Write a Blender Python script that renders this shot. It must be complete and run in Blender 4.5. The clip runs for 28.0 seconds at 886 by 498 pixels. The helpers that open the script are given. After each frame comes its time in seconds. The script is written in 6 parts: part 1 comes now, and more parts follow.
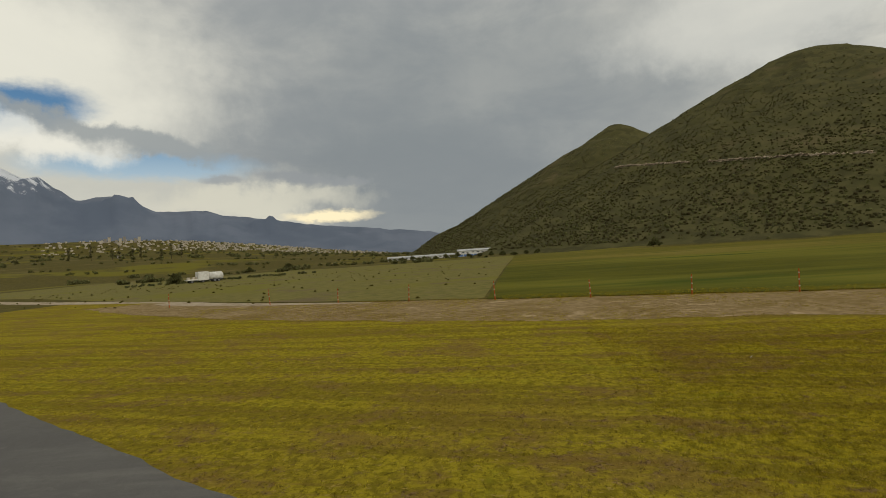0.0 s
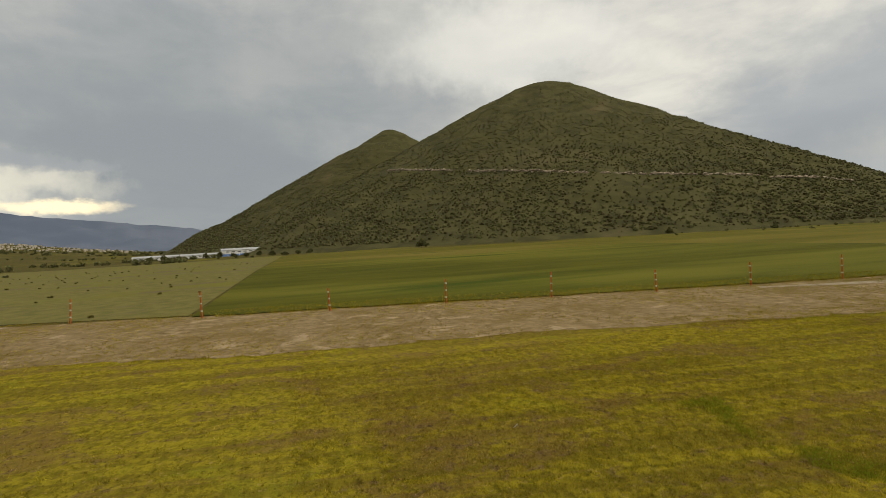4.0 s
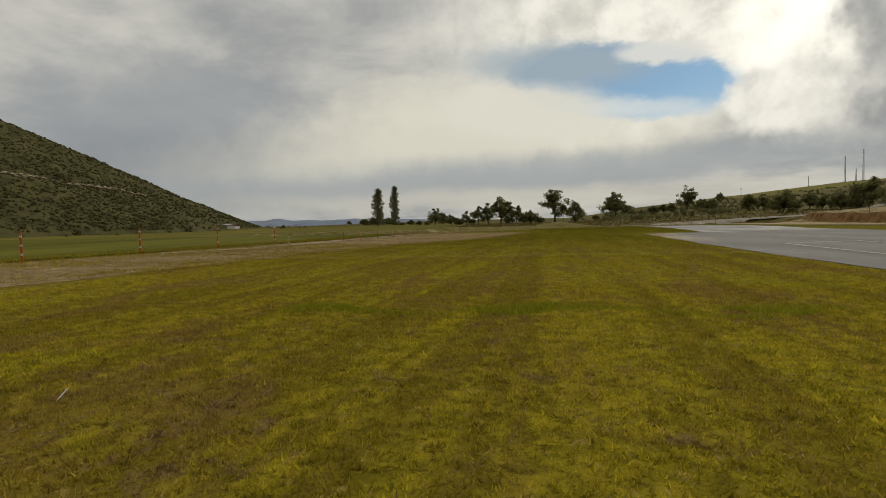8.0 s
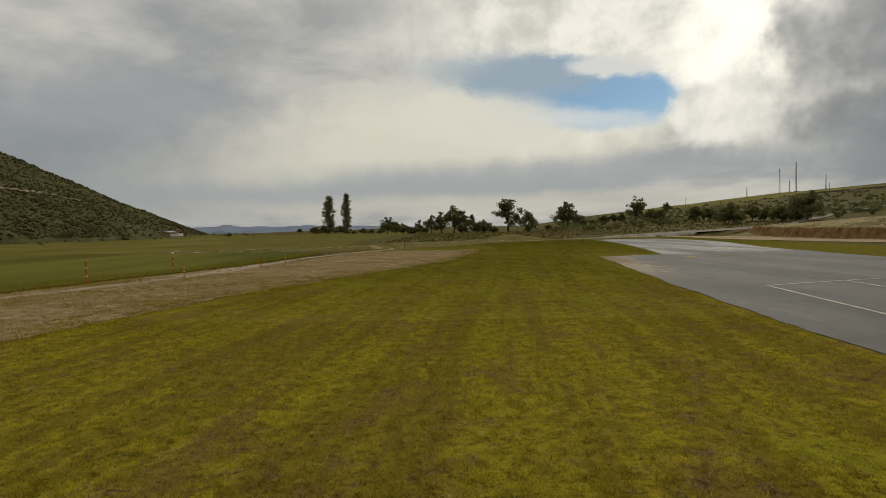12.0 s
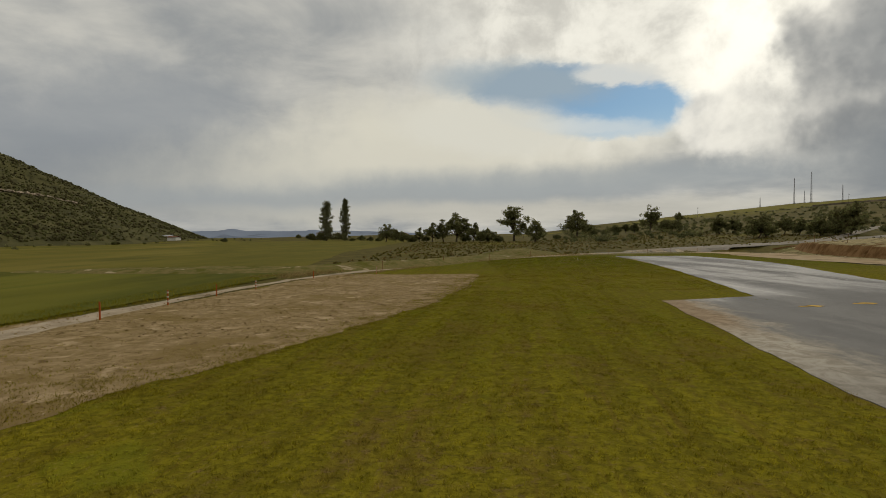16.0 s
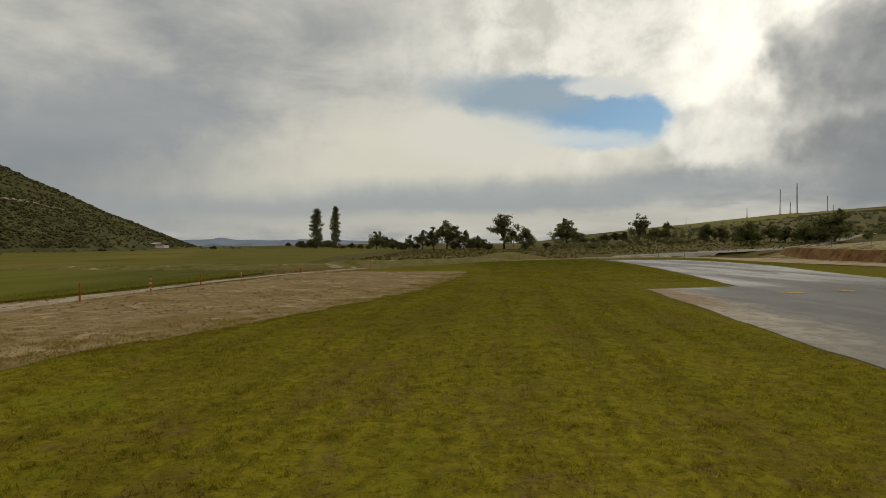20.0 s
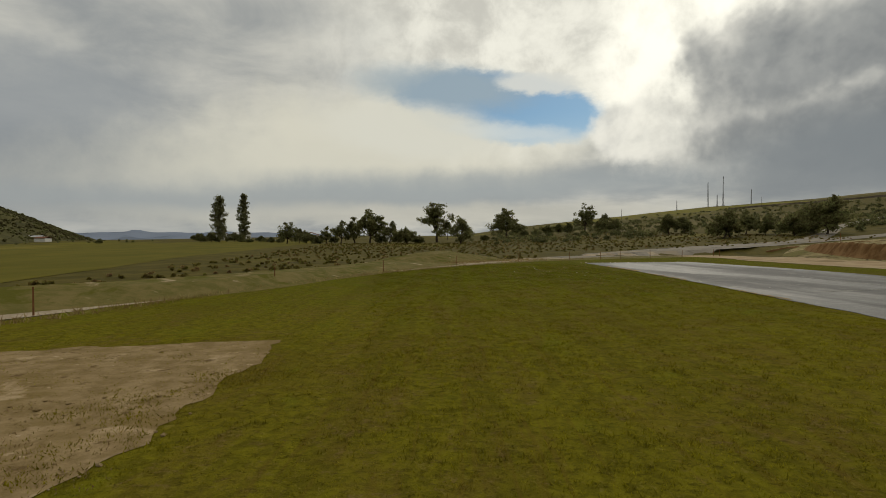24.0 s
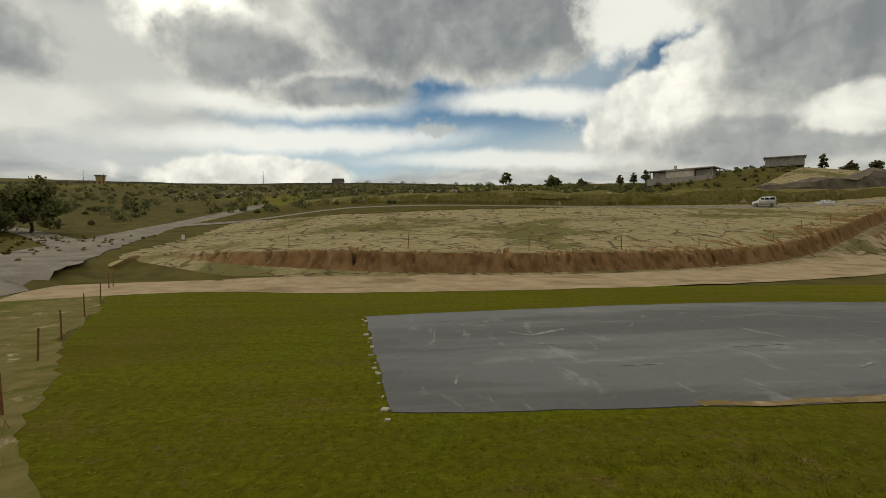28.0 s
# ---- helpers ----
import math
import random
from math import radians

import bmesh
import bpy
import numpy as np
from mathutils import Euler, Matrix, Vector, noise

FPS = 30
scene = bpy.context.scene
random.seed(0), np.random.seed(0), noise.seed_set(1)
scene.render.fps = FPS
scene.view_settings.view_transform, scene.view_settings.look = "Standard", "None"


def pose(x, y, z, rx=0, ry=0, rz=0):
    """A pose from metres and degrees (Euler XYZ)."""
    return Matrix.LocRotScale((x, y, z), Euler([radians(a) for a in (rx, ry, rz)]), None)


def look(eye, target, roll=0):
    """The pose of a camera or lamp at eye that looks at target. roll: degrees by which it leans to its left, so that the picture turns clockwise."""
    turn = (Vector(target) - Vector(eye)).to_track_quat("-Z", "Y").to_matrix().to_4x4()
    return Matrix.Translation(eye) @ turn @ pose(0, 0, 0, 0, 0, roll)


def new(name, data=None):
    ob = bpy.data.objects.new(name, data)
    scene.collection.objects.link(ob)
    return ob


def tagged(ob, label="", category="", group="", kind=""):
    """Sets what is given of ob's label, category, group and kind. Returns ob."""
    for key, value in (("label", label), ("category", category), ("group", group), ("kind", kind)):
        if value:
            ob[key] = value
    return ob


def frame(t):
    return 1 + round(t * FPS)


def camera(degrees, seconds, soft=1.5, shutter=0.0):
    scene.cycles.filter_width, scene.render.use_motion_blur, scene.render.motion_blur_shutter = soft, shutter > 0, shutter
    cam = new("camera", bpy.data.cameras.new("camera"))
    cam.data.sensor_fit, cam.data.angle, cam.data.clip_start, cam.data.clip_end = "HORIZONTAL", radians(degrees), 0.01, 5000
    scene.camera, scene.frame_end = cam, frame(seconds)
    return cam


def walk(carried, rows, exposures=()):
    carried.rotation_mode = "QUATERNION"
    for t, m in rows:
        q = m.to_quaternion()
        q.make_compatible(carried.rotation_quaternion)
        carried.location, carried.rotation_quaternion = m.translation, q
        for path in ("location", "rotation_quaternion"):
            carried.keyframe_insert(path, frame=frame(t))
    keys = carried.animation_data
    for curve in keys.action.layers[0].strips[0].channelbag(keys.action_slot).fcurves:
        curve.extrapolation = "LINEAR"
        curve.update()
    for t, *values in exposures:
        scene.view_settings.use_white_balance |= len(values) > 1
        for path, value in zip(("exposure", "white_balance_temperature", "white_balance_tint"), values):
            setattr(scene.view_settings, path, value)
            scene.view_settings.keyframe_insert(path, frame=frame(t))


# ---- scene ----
def aim(x, y, z, yaw, pitch, roll):
    """A camera pose from its place and its heading (anticlockwise from +y), tilt and lean in degrees."""
    return pose(x, y, z, 0, 0, yaw) @ pose(0, 0, 0, 90 + pitch, 0, 0) @ pose(0, 0, 0, 0, 0, roll)


cam = camera(80.87, 28.0, soft=0.6)
walk(cam, [
    (0.0, aim(13.06, -3.51, 3.63, 98.37, 0.20, -3.73)),
    (0.5, aim(13.13, -3.31, 4.23, 95.83, -0.04, -3.61)),
    (1.0, aim(13.20, -3.16, 4.70, 96.32, 0.06, -3.41)),
    (1.5, aim(12.91, -3.24, 5.11, 96.61, 0.17, -3.20)),
    (2.0, aim(12.25, -3.71, 5.18, 94.60, -0.00, -3.07)),
    (2.5, aim(10.94, -3.28, 5.00, 92.64, -0.23, -3.11)),
    (4.5, aim(4.35, 0.15, 3.03, 58.98, -1.84, -2.84)),
    (5.0, aim(3.82, 0.72, 2.90, 40.82, -2.41, -2.42)),
    (5.5, aim(3.31, 0.54, 2.74, 33.00, -2.53, -1.96)),
    (6.0, aim(2.40, -0.24, 2.31, 30.58, -2.68, -1.69)),
    (6.5, aim(1.22, -0.39, 1.93, 21.43, -2.89, -1.32)),
    (7.0, aim(0.33, 0.12, 1.67, 7.02, -3.10, -1.22)),
    (7.5, aim(0.05, 0.09, 1.41, 5.77, -2.95, -1.36)),
    (8.0, aim(-0.00, -0.32, 1.12, 5.77, -2.73, -1.15)),
    (8.5, aim(0.02, -0.45, 1.18, 6.06, -2.55, -1.07)),
    (9.0, aim(-0.19, -0.35, 1.49, 5.74, -2.45, -1.08)),
    (9.5, aim(-0.32, -0.39, 1.55, 0.39, -2.52, -1.13)),
    (10.0, aim(-0.28, -0.18, 1.72, 0.45, -2.43, -1.06)),
    (10.5, aim(-0.05, 0.67, 1.83, 0.72, -2.31, -1.16)),
    (11.0, aim(0.23, 1.54, 1.96, 0.65, -2.27, -1.10)),
    (11.5, aim(0.80, 3.31, 1.99, 0.78, -2.19, -0.98)),
    (12.0, aim(0.93, 4.40, 2.19, 0.86, -2.08, -0.98)),
    (12.5, aim(1.30, 5.87, 2.26, 0.68, -2.01, -0.77)),
    (14.5, aim(2.14, 12.72, 2.45, 0.88, -1.59, -0.47)),
    (15.0, aim(2.00, 14.83, 2.62, 0.65, -1.58, -0.42)),
    (15.5, aim(2.03, 16.73, 2.84, 0.37, -1.54, -0.32)),
    (16.0, aim(2.19, 18.28, 3.11, 1.39, -1.36, -0.26)),
    (16.5, aim(2.30, 18.92, 3.09, 0.45, -1.05, -0.23)),
    (17.0, aim(2.30, 19.18, 2.79, 0.96, -0.84, -0.26)),
    (17.5, aim(2.22, 19.08, 2.42, 1.35, -0.58, -0.27)),
    (18.0, aim(2.15, 18.79, 2.07, 1.22, -0.46, -0.19)),
    (18.5, aim(2.12, 18.55, 2.08, 0.63, -0.35, -0.10)),
    (19.0, aim(2.12, 18.42, 2.21, 1.09, -0.36, -0.07)),
    (19.5, aim(2.23, 18.27, 2.14, 0.74, -0.32, -0.02)),
    (20.0, aim(2.42, 18.24, 2.06, 0.37, -0.27, -0.02)),
    (20.5, aim(2.72, 19.29, 2.05, -0.28, -0.52, -0.04)),
    (22.5, aim(3.14, 33.00, 2.50, -3.10, -1.28, -0.02)),
    (23.0, aim(3.97, 37.43, 2.29, -2.24, -1.24, 0.17)),
    (23.5, aim(5.13, 42.87, 2.38, -3.05, -1.18, 0.12)),
    (24.0, aim(6.40, 48.53, 2.43, -6.84, -1.12, -0.13)),
    (24.5, aim(7.32, 53.87, 2.46, -19.01, -1.41, -0.58)),
    (25.0, aim(8.97, 59.25, 2.31, -27.31, -1.77, -0.67)),
    (25.5, aim(10.46, 64.05, 1.98, -32.95, -1.98, -0.49)),
    (26.0, aim(12.17, 69.51, 1.66, -41.01, -2.30, -0.37)),
    (26.5, aim(13.56, 75.82, 1.67, -52.80, -2.38, -0.39)),
    (27.0, aim(14.58, 83.39, 2.19, -68.55, -2.38, -0.14)),
    (27.5, aim(15.68, 91.32, 2.95, -81.11, -2.30, -0.03)),
    (28.0, aim(16.78, 98.51, 3.45, -99.33, -2.12, -0.17)),
], exposures=((0.0, 0.20, 6920, 6), (0.9, 0.36, 6950, 6), (2.5, 0.44, 6950, 7), (4.5, 0.53, 6980, 8), (5.5, 0.48, 6980, 8), (7.5, 0.16, 6950, 8), (9.5, 0.07, 6920, 8), (24.0, 0.03, 6900, 6), (25.0, 0.12, 6900, 5), (26.0, 0.24, 6900, 5), (27.0, 0.38, 6900, 5), (28.0, 0.22, 6900, 5)))


# ---- sky, sun ----
class Nodes:
    """Short hand for node trees: every call adds one node and gives its output."""

    def __init__(self, tree):
        self.tree = tree
        tree.nodes.clear()

    def node(self, kind, **values):
        n = self.tree.nodes.new(kind)
        for key, value in values.items():
            setattr(n, key, value)
        return n

    def put(self, socket, value):
        if isinstance(value, bpy.types.NodeSocket):
            self.tree.links.new(value, socket)
        elif isinstance(value, (tuple, list)) and len(value) == 3 and socket.type == "RGBA":
            socket.default_value = (*value, 1)
        else:
            socket.default_value = value

    def math(self, op, a, b=0.0, c=0.0, clamp=False):
        n = self.node("ShaderNodeMath", operation=op, use_clamp=clamp)
        for i, v in enumerate((a, b, c)):
            self.put(n.inputs[i], v)
        return n.outputs[0]

    def vec(self, op, a, b=(0, 0, 0)):
        n = self.node("ShaderNodeVectorMath", operation=op)
        self.put(n.inputs[0], a)
        self.put(n.inputs[1], b)
        return n.outputs["Value"] if op in ("DOT_PRODUCT", "LENGTH") else n.outputs[0]

    def mapping(self, v, scale=(1, 1, 1), turn=(0, 0, 0), shift=(0, 0, 0)):
        n = self.node("ShaderNodeMapping")
        self.put(n.inputs[0], v)
        self.put(n.inputs["Scale"], scale)
        self.put(n.inputs["Rotation"], turn)
        self.put(n.inputs["Location"], shift)
        return n.outputs[0]

    def noise(self, v, scale, detail=4.0, rough=0.55, warp=0.0, colour=False):
        n = self.node("ShaderNodeTexNoise")
        self.put(n.inputs["Vector"], v)
        for key, value in (("Scale", scale), ("Detail", detail), ("Roughness", rough), ("Distortion", warp)):
            self.put(n.inputs[key], value)
        return n.outputs["Color" if colour else 0]

    def ramp(self, v, lo, hi):
        """0 below lo, 1 above hi, smooth between."""
        n = self.node("ShaderNodeMapRange", interpolation_type="SMOOTHSTEP")
        for i, value in enumerate((v, lo, hi, 0.0, 1.0)):
            self.put(n.inputs[i], value)
        return n.outputs[0]

    def mix(self, f, a, b):
        n = self.node("ShaderNodeMix", data_type="RGBA")
        self.put(n.inputs["Factor"], f)
        self.put(n.inputs["A"], a)
        self.put(n.inputs["B"], b)
        return n.outputs["Result"]


SUN_AZ, SUN_EL = 30.0, 34.0


def build_sky():
    world = bpy.data.worlds.new("sky")
    scene.world = world
    world.use_nodes = True
    n = Nodes(world.node_tree)
    out = n.node("ShaderNodeOutputWorld")
    back = n.node("ShaderNodeBackground")
    n.tree.links.new(back.outputs[0], out.inputs[0])
    clear = n.node("ShaderNodeTexSky", sky_type="NISHITA", sun_disc=False, sun_elevation=radians(SUN_EL),
                   sun_rotation=radians(SUN_AZ), altitude=1100.0)
    d = n.node("ShaderNodeTexCoord").outputs["Generated"]
    split = n.node("ShaderNodeSeparateXYZ")
    n.put(split.inputs[0], d)
    dx, dy, dz = split.outputs
    # the clouds lie in a layer: their pattern is drawn out towards the horizon
    flat = n.math("ADD", n.math("MAXIMUM", dz, 0.0), 0.16)
    plane = n.node("ShaderNodeCombineXYZ")
    n.put(plane.inputs[0], n.math("DIVIDE", dx, flat))
    n.put(plane.inputs[1], n.math("DIVIDE", dy, flat))
    n.put(plane.inputs[2], n.math("MULTIPLY", dz, 1.5))
    layer = plane.outputs[0]
    # bearing and elevation in degrees, bent by two scales of noise for ragged cloud edges
    az = n.math("MULTIPLY", n.math("ARCTAN2", dx, dy), 57.2958)
    el = n.math("MULTIPLY", n.math("ARCSINE", dz), 57.2958)
    bend = n.node("ShaderNodeSeparateColor")
    n.put(bend.inputs[0], n.noise(d, 5.0, 7.0, 0.62, colour=True))
    fine = n.node("ShaderNodeSeparateColor")
    n.put(fine.inputs[0], n.noise(d, 17.0, 6.0, 0.6, colour=True))
    az0, el0 = az, el
    az = n.math("ADD", az, n.math("MULTIPLY_ADD", bend.outputs[0], 13.0, -6.5))
    az = n.math("ADD", az, n.math("MULTIPLY_ADD", fine.outputs[0], 6.0, -3.0))
    el = n.math("ADD", el, n.math("MULTIPLY_ADD", bend.outputs[1], 8.0, -4.0))
    el = n.math("ADD", el, n.math("MULTIPLY_ADD", fine.outputs[1], 4.0, -2.0))

    az_calm = n.math("MULTIPLY_ADD", n.math("SUBTRACT", az, az0), 0.55, az0)
    el_calm = n.math("MULTIPLY_ADD", n.math("SUBTRACT", el, el0), 0.30, el0)
    # crisp edges keep their place and are only frayed
    fray = n.node("ShaderNodeSeparateColor")
    n.put(fray.inputs[0], n.noise(n.mapping(d, (1, 1, 2.2)), 34.0, 7.0, 0.62, colour=True))
    az_fine = n.math("ADD", n.math("MULTIPLY_ADD", fine.outputs[0], 2.2, -1.1), n.math("ADD", n.math("MULTIPLY_ADD", fray.outputs[0], 1.8, -0.9), az0))
    el_fine = n.math("ADD", n.math("MULTIPLY_ADD", fine.outputs[1], 1.2, -0.6), n.math("ADD", n.math("MULTIPLY_ADD", fray.outputs[1], 1.1, -0.55), el0))

    # heaped cloud: nested round cells, lit from the sun's side
    swirl = n.vec("ADD", d, n.vec("MULTIPLY", n.vec("SUBTRACT", n.noise(d, 9.0, 4.0, 0.6, colour=True), (0.5, 0.5, 0.5)), (0.10, 0.10, 0.10)))
    sunward = [0.018 * c for c in (math.sin(radians(SUN_AZ)) * math.cos(radians(SUN_EL)), math.cos(radians(SUN_AZ)) * math.cos(radians(SUN_EL)), math.sin(radians(SUN_EL)))]

    def heaps(v):
        cell = n.node("ShaderNodeTexVoronoi", feature="SMOOTH_F1", normalize=True)
        n.put(cell.inputs["Vector"], v)
        for key, value in (("Scale", 7.0), ("Detail", 3.5), ("Roughness", 0.55), ("Smoothness", 0.4)):
            n.put(cell.inputs[key], value)
        return cell.outputs[0]

    cell = heaps(swirl)
    lumps = n.noise(d, 3.6, 5.0, 0.6, 0.3)
    relief = n.math("SUBTRACT", heaps(n.vec("ADD", swirl, sunward)), cell)

    def bank(a, e, wide, high, soft=0.6, lean=0.0, calm=False):
        """A cloud or gap as a soft ellipse about a bearing and elevation; a calm one has smoother, flatter edges,
        a fine one crisp frayed ones, a heap scalloped ones.
        Gives its cover and how deep inside it one looks."""
        u = n.math("SUBTRACT", az_fine if calm == "fine" else az_calm if calm else az, a)
        v = n.math("SUBTRACT", el_fine if calm == "fine" else el_calm if calm else el, e)
        if lean:
            v = n.math("MULTIPLY_ADD", u, -lean, v)
        u = n.math("POWER", n.math("MULTIPLY", u, 1 / wide), 2.0)
        v = n.math("POWER", n.math("MULTIPLY", v, 1 / high), 2.0)
        q = n.math("SQRT", n.math("ADD", u, v))
        if calm == "heap":
            q = n.math("ADD", q, n.math("MULTIPLY_ADD", cell, 1.15, -0.40))
            q = n.math("ADD", q, n.math("MULTIPLY_ADD", lumps, 1.1, -0.55))
        return n.ramp(q, 1.0 + soft * 0.5, 1.0 - soft * 0.5), n.ramp(q, 1.02, 0.62)

    # grey overcast with broad light and dark swathes
    broad = n.noise(layer, 0.55, 5.0, 0.55, 0.4)
    small = n.noise(layer, 2.6, 6.0, 0.6, 0.3)
    tone = n.math("ADD", n.math("MULTIPLY", broad, 0.65), n.math("MULTIPLY", small, 0.35))
    grey = n.mix(n.ramp(tone, 0.36, 0.64), (0.27, 0.29, 0.315), (0.56, 0.555, 0.53))
    billow = n.noise(d, 11.0, 8.0, 0.62, 0.2)
    puff = n.noise(d, 6.5, 9.0, 0.6, 0.5)
    bright = n.mix(n.ramp(billow, 0.25, 0.6), (0.80, 0.79, 0.74), (1.10, 1.08, 1.01))
    rain = (0.200, 0.225, 0.254)
    haze = n.mix(n.ramp(billow, 0.3, 0.65), (0.56, 0.555, 0.53), (0.86, 0.85, 0.80))
    form = n.math("MULTIPLY_ADD", relief, 1.3, n.math("MULTIPLY_ADD", puff, 0.45, n.math("MULTIPLY", lumps, 0.45)))
    heap_dark = n.mix(n.ramp(form, 0.22, 0.84), (0.178, 0.193, 0.215), (0.40, 0.41, 0.415))
    heap_white = n.mix(n.ramp(form, 0.28, 0.62), (0.50, 0.505, 0.505), (0.86, 0.845, 0.80))
    shades = {"bright": bright, "rain": rain, "haze": haze, "white_heap": heap_white}

    def lay(col, place, paint, amount):
        cover, depth = bank(*place)
        if paint == "dark_heap":
            shade = n.mix(depth, n.mix(n.ramp(form, 0.3, 0.65), (0.36, 0.37, 0.375), (0.70, 0.69, 0.66)), heap_dark)
        else:
            shade = shades.get(paint, paint)
        return n.mix(n.math("MULTIPLY", cover, amount), col, shade)

    col = grey
    for item in SKY_BANKS:
        col = lay(col, *item)
    # gaps through which the clear sky shows
    gap = None
    for place in SKY_GAPS:
        one = bank(*place)[0]
        gap = one if gap is None else n.math("MAXIMUM", gap, one)
    blue = n.vec("MULTIPLY", clear.outputs[0], (0.038, 0.053, 0.062))
    blue = n.mix(n.math("MULTIPLY", n.ramp(dz, 0.235, 0.13), 0.60), blue, (0.50, 0.575, 0.63))
    col = n.mix(gap, col, blue)
    for item in SKY_FRONT:
        col = lay(col, *item)
    # high overhead the cloud is thin and bright
    col = n.mix(n.ramp(dz, 0.42, 0.75), col, (0.50, 0.495, 0.48))
    n.put(back.inputs[0], col)
    back.inputs[1].default_value = 1.0


# bearing, elevation, half width, half height, softness, lean, calm; what it is; how dense
SKY_BANKS = (
    ((-92, 13, 26, 13, 0.9), "rain", 0.75),
    ((-100, 5, 14, 9, 0.7), "rain", 0.8),
    ((-140, 17, 18, 8, 0.9), (0.70, 0.69, 0.64), 0.85),
    ((-128, 6, 18, 4, 0.8), (0.50, 0.50, 0.47), 0.8),
    ((-66, 19, 12, 4, 1.0), (0.62, 0.62, 0.60), 0.6),
    ((-33, 10, 13, 6, 1.1, 0.1), (0.27, 0.295, 0.33), 0.85),
    ((-22, 5.2, 24, 4.2, 1.1, 0.0, True), (0.225, 0.25, 0.285), 0.92),
    ((2, 10, 28, 5.5, 1.2, 0.12), (0.64, 0.625, 0.555), 0.9),
    ((-6, 4.4, 30, 1.4, 1.2, 0.02, True), (0.30, 0.33, 0.36), 0.8),
    ((20, 20, 22, 9, 1.2), "haze", 0.95),
    ((36, 23, 10, 6, 0.9), "bright", 0.95),
    ((12, 6.0, 26, 1.5, 1.3, 0.01, True), (0.33, 0.36, 0.385), 0.8),
    ((10, 2.6, 30, 1.2, 1.2, 0.0, True), (0.50, 0.49, 0.45), 0.75),
)
SKY_GAPS = (
    (13.2, 13.9, 11.0, 3.6, 0.26, -0.12, "fine"),
    (-138, 14.3, 6, 2.0, 0.7, 0.1, "fine"),
    (-127.5, 9.9, 9, 1.3, 0.9, 0.0, "fine"),
    (98, 12.0, 20, 5.0, 0.8, 0.0, True),
    (111, 16.5, 8, 3.6, 0.6),
    (90, 8.0, 18, 2.4, 0.8, 0.03, True),
    (123, 16.0, 4, 3.5, 0.6),
)
